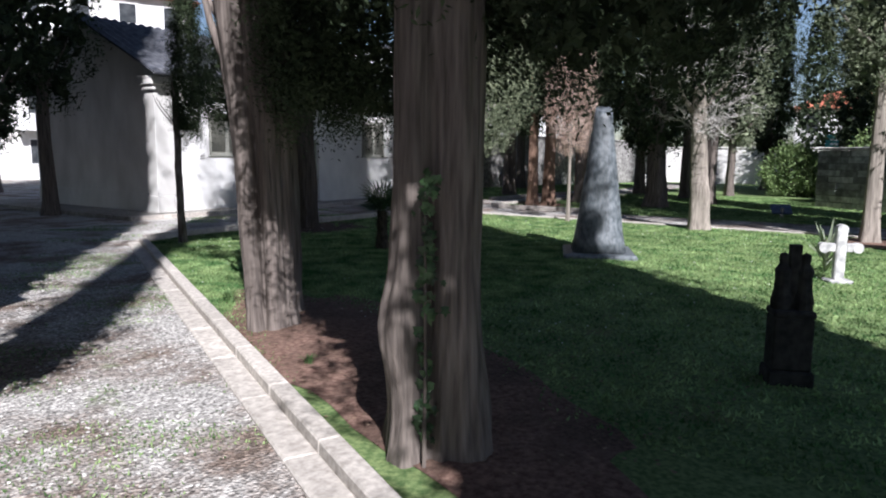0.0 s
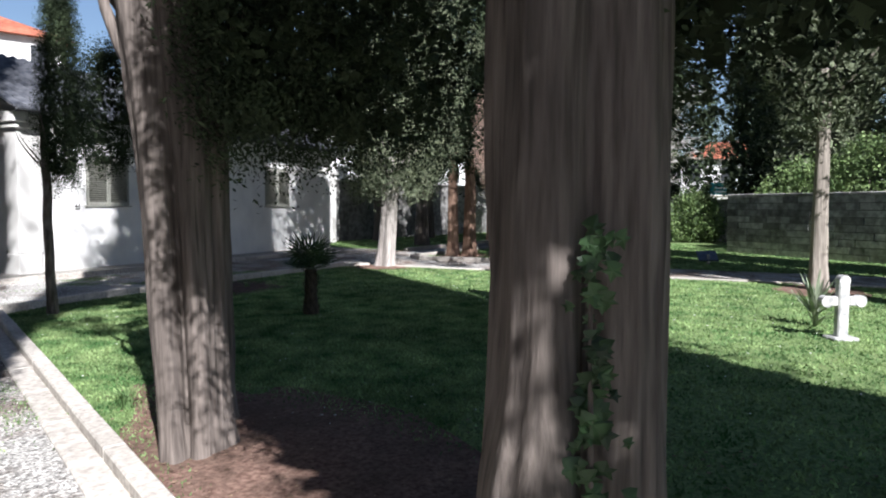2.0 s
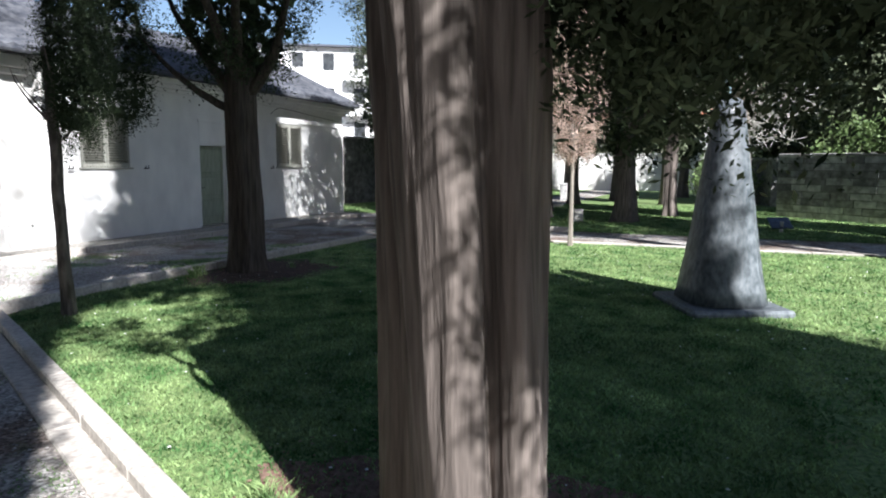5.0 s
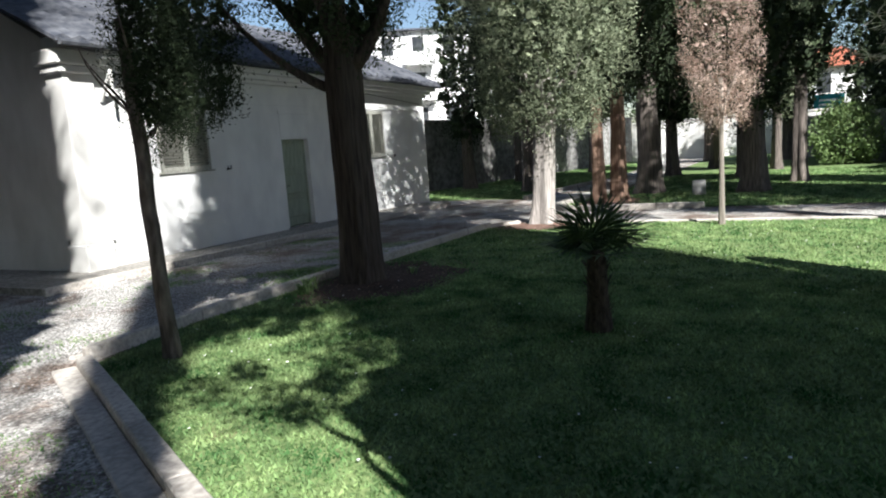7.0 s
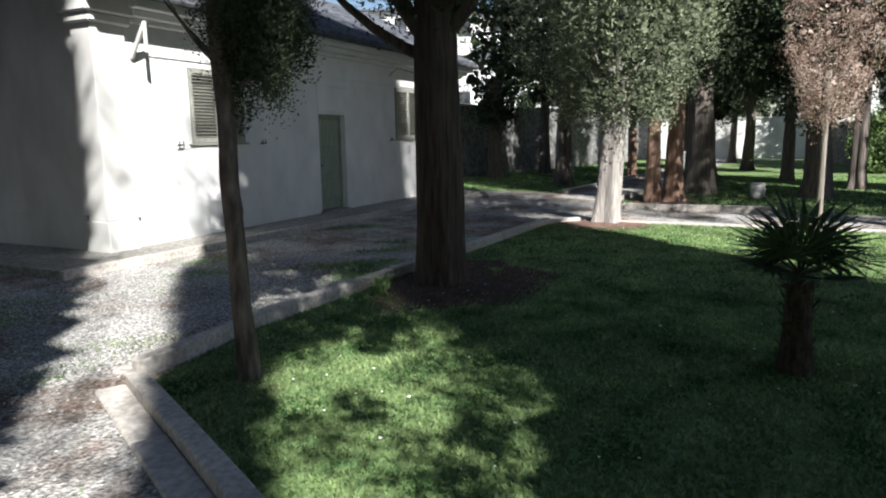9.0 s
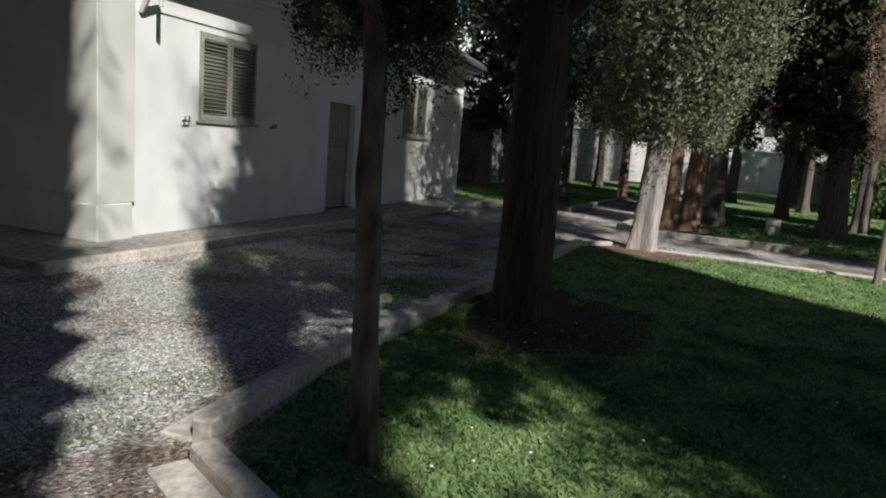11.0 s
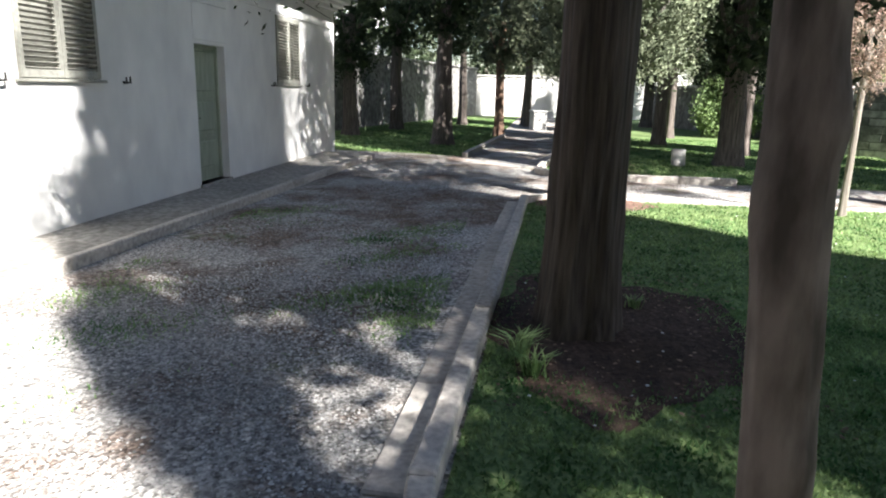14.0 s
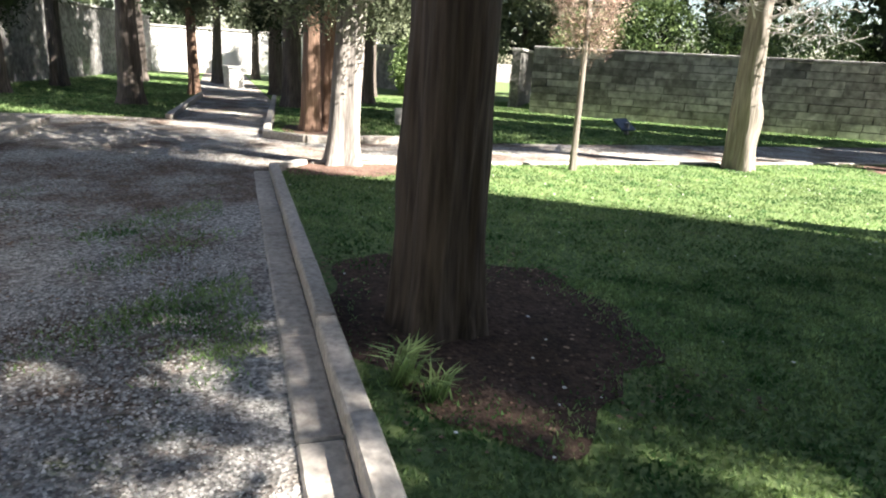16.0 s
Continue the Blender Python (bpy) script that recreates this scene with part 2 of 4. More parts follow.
def leaves_mesh(name, centres, outward, size, rng, mat, slim=0.36, up=0.5, jitter=0.9):
    """Many small kite-shaped leaves, one kite at each centre."""
    n = len(centres)
    d = outward * 0.8 + rng.normal(0, jitter, (n, 3)) + np.array((0, 0, up))
    d /= np.linalg.norm(d, axis=1)[:, None] + 1e-9
    s = np.cross(d, rng.normal(0, 1, (n, 3)))
    s /= np.linalg.norm(s, axis=1)[:, None] + 1e-9
    ln = size * rng.uniform(0.6, 1.4, n)[:, None]
    v = np.empty((n, 4, 3))
    v[:, 0] = centres - d * ln * 0.5
    v[:, 1] = centres + s * ln * slim * 0.5
    v[:, 2] = centres + d * ln * 0.5
    v[:, 3] = centres - s * ln * slim * 0.5
    return quads_mesh(name, v, mat)


def quads_mesh(name, v, mat):
    n, k = v.shape[:2]
    me = bpy.data.meshes.new(name)
    me.vertices.add(k * n)
    me.vertices.foreach_set("co", v.reshape(-1).astype(np.float32))
    me.loops.add(k * n)
    me.loops.foreach_set("vertex_index", np.arange(k * n, dtype=np.int32))
    me.polygons.add(n)
    me.polygons.foreach_set("loop_start", np.arange(0, k * n, k, dtype=np.int32))
    me.materials.append(mat)
    me.update(calc_edges=True)
    return me


def crown_mesh(name, seed, z0, z1, radius, mat, clumps=600, per=26, size=0.075, clump=0.13, shape="column", core=500, core_size=2.6):
    """A cypress crown: clumps of scale leaves on an uneven shell, with ragged sprays inside."""
    rng = np.random.default_rng(seed)
    t = rng.uniform(0, 1, clumps)
    a = rng.uniform(0, 2 * np.pi, clumps)

    def width(t):
        if shape == "column":
            return np.minimum(1, 0.35 + 3.2 * t) * np.clip(1.06 - t, 0, 1) ** 0.35
        if shape == "tall":
            return np.minimum(1, 0.8 + 4 * t) * np.clip(1.02 - t, 0, 1) ** 0.22
        if shape == "round":
            return np.sin(np.pi * np.clip(0.1 + 0.88 * t, 0, 1)) ** 0.6
        return np.minimum(1, 0.3 + 3.2 * t) * np.clip(1.03 - t, 0, 1) ** 0.7

    ph = rng.uniform(0, 6.28, 6)
    lump = 1 + 0.13 * np.sin(3 * a + ph[0] + 5 * t) + 0.11 * np.sin(5 * a + ph[1] - 9 * t) + 0.10 * np.sin(2 * a + ph[2] + 17 * t)
    r = radius * width(t) * lump * (1 - 0.5 * rng.uniform(0, 1, clumps) ** 2)
    c = np.stack([r * np.cos(a), r * np.sin(a), z0 + (z1 - z0) * t + rng.normal(0, 0.1, clumps)], 1)
    out = np.stack([np.cos(a), np.sin(a), np.zeros(clumps)], 1)
    idx = np.repeat(np.arange(clumps), per)
    spread = clump * rng.uniform(0.5, 1.5, clumps)
    way = rng.normal(0, 1, (len(idx), 3))
    way *= (rng.uniform(0.15, 1, len(idx)) ** 0.45 / (np.linalg.norm(way, axis=1) + 1e-9))[:, None]
    pts = c[idx] + way * (1.35 * spread[idx])[:, None] * np.array((1, 1, 1.35))
    me = leaves_mesh(name, pts, out[idx], size, rng, mat)
    if core:
        t = rng.uniform(0.03, 0.96, core)
        a = rng.uniform(0, 2 * np.pi, core)
        r = radius * width(t) * 0.74 * np.sqrt(rng.uniform(0, 1, core))
        pts = np.stack([r * np.cos(a), r * np.sin(a), z0 + (z1 - z0) * t], 1)
        inner = leaves_mesh(name, pts, np.stack([np.cos(a), np.sin(a), 0 * a], 1), size * core_size, rng, mat, 0.9)
        both = bmesh.new()
        both.from_mesh(me)
        both.from_mesh(inner)
        both.to_mesh(me)
        both.free()
        bpy.data.meshes.remove(inner)
    return me


def trunk_mesh(name, seed, r, height, mat, lobes=5, flute=0.12, flare=0.35, taper=0.35, lean=(0, 0), sides=40, rings=26, bulge=(), crook=0.0):
    """A fluted, flaring trunk. bulge: rows of (height, angle, size, spread, width)."""
    rng = random.Random(seed)
    ph = [rng.uniform(0, 6.28) for _ in range(5)]
    verts, faces = [], []
    for i in range(rings + 1):
        f = (i / rings) ** 1.3
        z = -0.12 + (height + 0.12) * f
        h = max(z, 0)
        grow = 1 + flare * math.exp(-h / 0.22) - taper * h / max(height, 1)
        for k in range(sides):
            a = 2 * math.pi * k / sides
            tw = 0.25 * h
            g = 1 + flute * (0.6 + 0.8 * math.exp(-h / 0.5)) * math.sin(lobes * a + ph[0] + tw) + 0.6 * flute * math.sin((lobes - 2) * a + ph[1] - tw)
            g += 0.018 * math.sin(11 * a + ph[2] + 2 * h + 1.5 * math.sin(2 * a + 0.7 * h)) + 0.014 * math.sin(17 * a + ph[3] - 3 * h)
            g += 0.06 * noise.noise(Vector((math.cos(a) * 5, math.sin(a) * 5, z * 1.1 + seed))) + 0.045 * noise.noise(Vector((math.cos(a) * 12, math.sin(a) * 12, z * 2.1)))
            g += 0.06 * noise.noise(Vector((math.cos(a) * 2, math.sin(a) * 2, z * 1.6 + seed)))
            rr = r * grow * g
            for bz, ba, bs, bw, *wide in bulge:
                da = (a - ba + math.pi) % (2 * math.pi) - math.pi
                rr += bs * math.exp(-((z - bz) / bw) ** 2 - (da / (wide[0] if wide else 0.7)) ** 2)
            wob = 0.10 * r * math.sin(1.7 * h + ph[4]) + crook * (math.sin(3.1 * h + ph[0]) + 0.6 * math.sin(7.3 * h + ph[1]) - math.sin(ph[0]) - 0.6 * math.sin(ph[1]))
            verts.append((rr * math.cos(a) + lean[0] * h + wob, rr * math.sin(a) + lean[1] * h - 0.7 * wob * (crook > 0), z))
    for i in range(rings):
        for k in range(sides):
            k2 = (k + 1) % sides
            faces.append((i * sides + k, i * sides + k2, (i + 1) * sides + k2, (i + 1) * sides + k))
    faces.append(tuple(rings * sides + k for k in range(sides)))
    me = bpy.data.meshes.new(name)
    me.from_pydata(verts, [], faces)
    me.polygons.foreach_set("use_smooth", [True] * len(me.polygons))
    me.materials.append(mat)
    return me


def limb(seed, base, angle, rise, length, r, mat, parent, name="limb"):
    rng = random.Random(seed)
    pts, rad = [], []
    p = Vector(base)
    d = Vector((math.cos(angle) * math.cos(rise), math.sin(angle) * math.cos(rise), math.sin(rise)))
    for i in range(6):
        pts.append(p.copy())
        rad.append(r * (1 - 0.15 * i))
        p += d * length / 5
        d = (d + Vector((rng.uniform(-.16, .16), rng.uniform(-.16, .16), 0.14))).normalized()
    bm = bmesh.new()
    tube(bm, pts, rad, 8)
    return part(name, bm, mat, parent, smooth=True)


CROWNS = {}


def tree(x, y, r, trunk_h, crown, label, bark=BARK, seed=0, limbs=4, turn=0.0, scale=1.0, group="cypress trees", limb_z=None,
         limb_r=0.3, limb_len=1.6, **kw):
    """A cypress: a fluted trunk, limbs and a leafy crown. crown: (z0, z1, radius, material, clumps, per, size, clump, shape, core)."""
    shift = kw.pop("shift", (0, 0))
    ob = empty("cypress_tree", pose(x, y, 0, 0, 0, turn), label, "tree", group)
    t = new("trunk", trunk_mesh("trunk", seed, r, trunk_h, bark, **kw))
    t.parent = ob
    lean = kw.get("lean", (0, 0))
    rng = random.Random(seed + 50)
    for i in range(limbs):
        z = (limb_z or trunk_h * 0.8) + rng.uniform(0, 0.6)
        z = min(z, trunk_h - 0.05)
        limb(seed * 10 + i, (lean[0] * z, lean[1] * z, z), i * 6.28 / limbs + rng.uniform(-.5, .5), rng.uniform(0.5, 1.0), limb_len, r * limb_r, bark, ob)
    if crown:
        key = crown
        if key not in CROWNS:
            CROWNS[key] = crown_mesh("crown", seed + len(CROWNS), *crown)
        c = new("crown", CROWNS[key])
        c.parent = ob
        zc = crown[0]
        c.location = (lean[0] * zc + shift[0], lean[1] * zc + shift[1], 0)
    return ob


# ---- ground ----
def sheet(name, outline, z, mat, label, category, step=0.0):
    bm = bmesh.new()
    bm.faces.new([bm.verts.new((px, py, z)) for px, py in outline])
    ob = part(name, bm, mat)
    return tagged(ob, label, category, kind="structure")


g = sheet("ground", [(-900, -900), (900, -900), (900, 900), (-900, 900)], -0.004, GRAVEL, "pale gravel ground with brown earth and sparse grass", "ground")
LAWN = [(-6.2, -14.0), (6.72, 11.08), (8.0, 11.28), (15.75, 10.94), (16.35, 10.4), (16.4, -14.0)]
sheet("lawn", LAWN, 0.012, SOIL, "green clover lawn inside concrete kerbs", "lawn")
EAST = [(19.0, 10.1), (19.05, 6.9), (19.2, -12), (60, -12), (60, 9.0), (27, 9.75), (19.7, 10.6)]
sheet("lawn_east", EAST, 0.010, SOIL, "shaded grass plot below old cypresses", "lawn")
NORTH = [(22.6, 12.6), (27, 12.1), (60, 11.2), (60, 24), (23.5, 24), (23.0, 14.2)]
sheet("lawn_north", NORTH, 0.010, SOIL, "grass and bare earth along the cemetery wall", "lawn")


def patch(x, y, rx, ry, seed, label, mat=REDSOIL, z=0.02, turn=0.0):
    bm = bmesh.new()
    rng = random.Random(seed)
    ph = [rng.uniform(0, 6.28) for _ in range(4)]
    centre = bm.verts.new((x, y, z + 0.012))
    ring = []
    for k in range(48):
        a = 6.283 * k / 48
        w = 1 + 0.10 * math.sin(3 * a + ph[0]) + 0.07 * math.sin(5 * a + ph[1]) + 0.05 * math.sin(11 * a + ph[2])
        p = Vector((rx * w * math.cos(a), ry * w * math.sin(a), 0))
        p.rotate(Euler((0, 0, turn)))
        ring.append(bm.verts.new((x + p.x, y + p.y, z)))
    for k in range(48):
        bm.faces.new((centre, ring[k], ring[(k + 1) % 48]))
    return tagged(part("earth_patch", bm, mat), label, "earth", kind="structure")


patch(3.55, 3.0, 0.95, 3.1, 1, "bare red earth round cypress trunks", turn=-0.47)
# this circle is darkened in colour for the shade below the crown
patch(10.45, 10.3, 1.35, 0.95, 2, "bare earth round a trunk, coloured as in deep shade", SHADED_SOIL)
patch(16.1, 9.95, 0.75, 0.85, 3, "bare red earth round a pale trunk")
patch(15.3, -0.4, 1.1, 0.8, 4, "bare trodden earth round a trunk")
patch(20.7, 9.5, 1.2, 0.8, 5, "red needle litter round twin trunks", z=0.018)


# ---- kerbs ----
def kerb(name, pts, width, height, label, stone=1.0, gutter=0.0, gutter_side=1):
    """Kerb stones end to end along a line; with a flat channel beside them."""
    root = empty(name, pose(pts[0][0], pts[0][1], 0), label, "kerb", kind="structure")
    meshes = {}

    def piece(nm, a, d, ln, w, off, h, z0):
        key = (nm, round(ln, 2))
        if key not in meshes:
            bm = bmesh.new()
            box(bm, 0.003, -w / 2, -0.08, ln - 0.003, w / 2, h, 0.012)
            me = bpy.data.meshes.new(nm)
            bm.to_mesh(me)
            bm.free()
            me.materials.append(CONCRETE)
            meshes[key] = me
        ob = new(nm, meshes[key])
        ob.parent = root
        perp = Vector((-d.y, d.x)) * off
        ob.matrix_basis = Matrix.Translation((a.x + perp.x - pts[0][0], a.y + perp.y - pts[0][1], z0)) @ Euler((0, 0, math.atan2(d.y, d.x) + random.uniform(-.004, .004))).to_matrix().to_4x4()

    for p, q in zip(pts, pts[1:]):
        p, q = Vector(p), Vector(q)
        n = max(1, round((q - p).length / stone))
        d = (q - p).normalized()
        ln = (q - p).length / n
        for i in range(n):
            piece("kerb_stone", p + d * ln * i, d, ln, width, 0, height, random.uniform(-.004, .004))
            if gutter:
                piece("channel_slab", p + d * ln * i, d, ln, gutter, gutter_side * (width + gutter) / 2, 0.02, random.uniform(-.003, .003))
    return root


kerb("kerb_walk", [(-5.6, -12.7), (6.66, 11.16)], 0.14, 0.09, "pale concrete kerb with a channel along the walk", 1.05, 0.2, 1)
kerb("kerb_path", [(6.75, 11.26), (8.2, 11.36), (15.85, 10.98)], 0.12, 0.135, "concrete kerb with a channel beside the gravel path", 1.08, 0.2, 1)
kerb("kerb_corner", [(15.9, 11.0), (16.42, 10.5)], 0.13, 0.09, "worn concrete kerb at the lawn corner", 0.8)
kerb("kerb_lawn_east", [(16.45, 10.4), (16.42, -9)], 0.12, 0.05, "low concrete kerb sunk in the grass", 1.1)
kerb("kerb_plot", [(19.6, 10.75), (18.95, 10.1), (18.98, 7.0)], 0.16, 0.13, "pale concrete kerb of the far plot", 1.0)
kerb("kerb_far_path", [(19.7, 10.72), (30.0, 9.5)], 0.14, 0.12, "concrete kerb along the far path", 1.2)
kerb("kerb_far_bed", [(22.5, 12.5), (30.0, 11.8)], 0.14, 0.12, "concrete kerb along the far bed", 1.2)

# ---- house ----
HX0, HX1, HY0, HY1, EAVE = 10.15, 22.55, 15.85, 22.2, 3.75
house = empty("house", pose(HX0, HY0, 0), "white plastered cemetery house with louvred shutters and dark roof", "house")
WINS = [(11.83 - HX0, 13.1 - HX0, 1.65, 2.88), (18.61 - HX0, 19.95 - HX0, 1.65, 2.95)]
DR = (15.34 - HX0, 16.33 - HX0, 0.14, 2.21)


def wall_with_holes(x0, x1, z0, z1, holes, thick):
    """A wall along x, cut by openings, as one mesh of blocks."""
    bm = bmesh.new()
    xs = sorted({x0, x1, *[h[0] for h in holes], *[h[1] for h in holes]})
    for a, b in zip(xs, xs[1:]):
        mid = (a + b) / 2
        z = z0
        for h in sorted(holes, key=lambda h: h[2]):
            if h[0] < mid < h[1]:
                if h[2] > z:
                    box(bm, a, 0, z, b, thick, h[2])
                z = h[3]
        box(bm, a, 0, z, b, thick, z1)
    bmesh.ops.remove_doubles(bm, verts=bm.verts, dist=0.0005)
    return bm


W, D = HX1 - HX0, HY1 - HY0
part("wall", wall_with_holes(0, W, -0.1, EAVE + 0.2, WINS + [DR], 0.4), WHITE, house, "white plastered front wall")
part("wall", boxes((0, D - 0.4, -0.1, W, D, EAVE + 0.2)), WHITE, house)
for xa in (0, W - 0.4):
    bm = bmesh.new()
    vs = [bm.verts.new((xx, yy, zz)) for xx in (xa, xa + 0.4) for yy, zz in
          ((0.4, -0.1), (D - 0.4, -0.1), (D - 0.4, EAVE + 0.2), (D / 2, EAVE + 1.75), (0.4, EAVE + 0.2))]
    a, b = vs[:5], vs[5:]
    bm.faces.new(a[::-1]), bm.faces.new(b)
    for k in range(5):
        bm.faces.new((a[k], a[(k + 1) % 5], b[(k + 1) % 5], b[k]))
    part("gable_wall", bm, GREY_PLASTER, house, "aged grey-white gable wall")
part("corner_pilaster", boxes((-0.06, -0.06, 0.55, 0.5, 0.36, 3.45), bevel=0.01), GREY_PLASTER, house)
part("pilaster_base", boxes((-0.10, -0.09, -0.1, 0.44, 0.42, 0.55), bevel=0.015), GREY_PLASTER, house)
part("pilaster_capital", boxes((-0.14, -0.14, 3.35, 0.56, 0.40, 3.48), (-0.2, -0.2, 3.48, 0.6, 0.42, 3.72), bevel=0.02), GREY_PLASTER, house)
part("plinth", boxes((-0.035, 0.45, -0.1, 0.0, D, 0.62)), GREY_PLASTER, house, "damp-stained plinth of the gable wall")
part("cornice", boxes((0.55, -0.10, 3.42, W + 0.05, 0.0, 3.5), (0.55, -0.22, 3.5, W + 0.15, 0.0, 3.6), (0.5, -0.36, 3.6, W + 0.3, 0.0, 3.74), bevel=0.012), WHITE, house, "moulded white cornice below the eaves")
part("plaster_band", boxes((0.6, -0.02, 2.98, W - 0.1, 0.0, 3.02)), WHITE, house)
bm = bmesh.new()
for side in (0, 1):
    y0, y1 = (-0.45, D / 2) if side == 0 else (D + 0.45, D / 2)
    n = 46
    for i in range(n):
        xa, xb = -0.35 + (W + 0.75) * i / n, -0.35 + (W + 0.75) * (i + 1) / n
        z0, z1 = EAVE + 0.02, EAVE + 1.78
        vs = [bm.verts.new(p) for p in ((xa, y0, z0), (xb, y0, z0), (xb, y1, z1), (xa, y1, z1), (xa, y0, z0 + 0.06), ((xa + xb) / 2, y0, z0 + 0.12), (xb, y0, z0 + 0.06), (xb, y1, z1 + 0.06), ((xa + xb) / 2, y1, z1 + 0.12), (xa, y1, z1 + 0.06))]
        for f in ((3, 2, 1, 0), (4, 5, 8, 9), (5, 6, 7, 8), (0, 1, 6, 5, 4), (0, 4, 9, 3), (1, 2, 7, 6)):
            bm.faces.new([vs[k] for k in f])
bmesh.ops.remove_doubles(bm, verts=bm.verts, dist=0.001)
part("roof", bm, SLATE, house, "dark ribbed roof")
gut = bmesh.new()
tube(gut, [(-0.3, -0.47, EAVE + 0.01), (W + 0.35, -0.47, EAVE + 0.0)], [0.055, 0.055], 8)
part("gutter", gut, SLATE, house, "dark eaves gutter")
br = bmesh.new()
tube(br, [(0.62, -0.02, 2.92), (0.62, -0.34, 3.4)], [0.035, 0.035], 6)
tube(br, [(0.62, -0.34, 2.98), (0.62, -0.34, 3.42)], [0.03, 0.03], 6)
part("eaves_bracket", br, GREY_PLASTER, house)
wire = bmesh.new()
tube(wire, [(8.2, -0.02, 3.2), (8.25, -0.05, 3.28), (8.55, -0.08, 3.42), (12.1, -0.05, 3.2)], [0.008] * 4, 5)
part("cable", wire, IRON, house)

for i, (x0, x1, z0, z1) in enumerate(WINS):
    win = empty("window", pose(0, 0, 0), "", "")
    win.parent = house
    part("frame", boxes((x0, 0.02, z0, x0 + 0.05, 0.10, z1), (x1 - 0.05, 0.02, z0, x1, 0.10, z1), (x0 + 0.05, 0.02, z1 - 0.05, x1 - 0.05, 0.10, z1), (x0 + 0.05, 0.02, z0, x1 - 0.05, 0.10, z0 + 0.05)), SHUTTER, win)
    part("sill", boxes((x0 - 0.06, -0.04, z0 - 0.035, x1 + 0.06, 0.0, z0 - 0.002), bevel=0.006), SHUTTER, win)
    part("back_board", boxes((x0, 0.12, z0, x1, 0.16, z1)), SHUTTER, win)
    mid = (x0 + x1) / 2
    slat = bpy.data.meshes.new("slat")
    bm = bmesh.new()
    box(bm, 0.05, 0.0, -0.004, mid - x0 - 0.055, 0.045, 0.004, m=Matrix.Rotation(radians(-32), 4, "X"))
    bm.to_mesh(slat)
    bm.free()
    slat.materials.append(SHUTTER)
    for xa, xb in ((x0 + 0.02, mid - 0.004), (mid + 0.004, x1 - 0.02)):
        part("shutter_frame", boxes((xa, -0.02, z0 + 0.01, xa + 0.055, 0.018, z1 - 0.01), (xb - 0.055, -0.02, z0 + 0.01, xb, 0.018, z1 - 0.01),
                                    (xa + 0.055, -0.02, z0 + 0.01, xb - 0.055, 0.018, z0 + 0.09), (xa + 0.055, -0.02, z1 - 0.09, xb - 0.055, 0.018, z1 - 0.01)), SHUTTER, win)
        n = 20
        for k in range(n):
            z = z0 + 0.11 + (z1 - z0 - 0.22) * k / (n - 1)
            s = new("slat", slat)
            s.parent = win
            s.location = (xa, -0.02, z)
    for hx in (x0 - 0.30, x1 + 0.42):
        hk = bmesh.new()
        tube(hk, [(hx, 0.02, z0 - 0.02), (hx, -0.07, z0 - 0.02)], [0.012, 0.012], 6)
        tube(hk, [(hx - 0.07, -0.06, z0 - 0.03), (hx + 0.07, -0.06, z0 - 0.02)], [0.012, 0.012], 6)
        tube(hk, [(hx + 0.06, -0.06, z0 - 0.02), (hx + 0.06, -0.06, z0 + 0.05)], [0.011, 0.009], 6)
        tube(hk, [(hx - 0.02, -0.06, z0 - 0.02), (hx - 0.02, -0.06, z0 + 0.04)], [0.011, 0.009], 6)
        part("shutter_hook", hk, IRON, win, "black iron shutter hook")

x0, x1, z0, z1 = DR
door = empty("door", pose(0, 0, 0), "", "")
door.parent = house
part("leaf", boxes((x0 + 0.05, 0.16, z0, x1 - 0.05, 0.21, z1 - 0.05)), DOOR, door)
for za, zb in ((0.22, 0.62), (0.78, 1.22), (1.38, 1.98)):
    part("door_panel", boxes((x0 + 0.16, 0.135, z0 + za, x1 - 0.16, 0.16, z0 + zb), bevel=0.012), DOOR, door)
for za in (0.68, 0.72, 1.28, 1.32):
    part("door_moulding", boxes((x0 + 0.10, 0.14, z0 + za, x1 - 0.10, 0.16, z0 + za + 0.022)), DOOR, door)
part("door_frame", boxes((x0, 0.12, z0, x0 + 0.05, 0.22, z1), (x1 - 0.05, 0.12, z0, x1, 0.22, z1), (x0 + 0.05, 0.12, z1 - 0.05, x1 - 0.05, 0.22, z1)), DOOR, door)
hd = bmesh.new()
tube(hd, [(x0 + 0.14, 0.16, 1.12), (x0 + 0.14, 0.10, 1.12), (x0 + 0.25, 0.095, 1.12)], [0.011] * 3, 6)
part("door_handle", hd, IRON, door, "dark metal lever handle")
part("overdoor_panel", boxes((x0 - 0.05, -0.025, z1 + 0.58, x1 + 0.12, 0.0, z1 + 0.66), (x0 - 0.02, -0.012, z1 + 0.05, x1 + 0.05, 0.0, z1 + 0.58), bevel=0.006), WHITE, house, "raised plaster panel above the door")
part("threshold", boxes((x0 - 0.04, -0.03, -0.1, x1 + 0.04, 0.22, 0.14)), PAVE, house)

# pavement round the house
bm = bmesh.new()
top = [(8.85, 24.0), (8.85, 15.12), (14.5, 14.93), (21.45, 14.66), (21.6, 15.85), (10.15, 15.85), (10.15, 24.0)]
a = [bm.verts.new((px, py, 0.10)) for px, py in top]
b = [bm.verts.new((px, py, -0.1)) for px, py in top]
bm.faces.new(a)
for k in range(len(top)):
    bm.faces.new((a[k], b[k], b[(k + 1) % len(top)], a[(k + 1) % len(top)]))
tagged(part("pavement", bm, PAVE), "worn grey concrete pavement along the house", "pavement", kind="structure")
kerb("kerb_pavement", [(8.8, 15.07), (14.5, 14.87), (21.5, 14.6)], 0.09, 0.115, "thin concrete edging of the house pavement", 1.2)

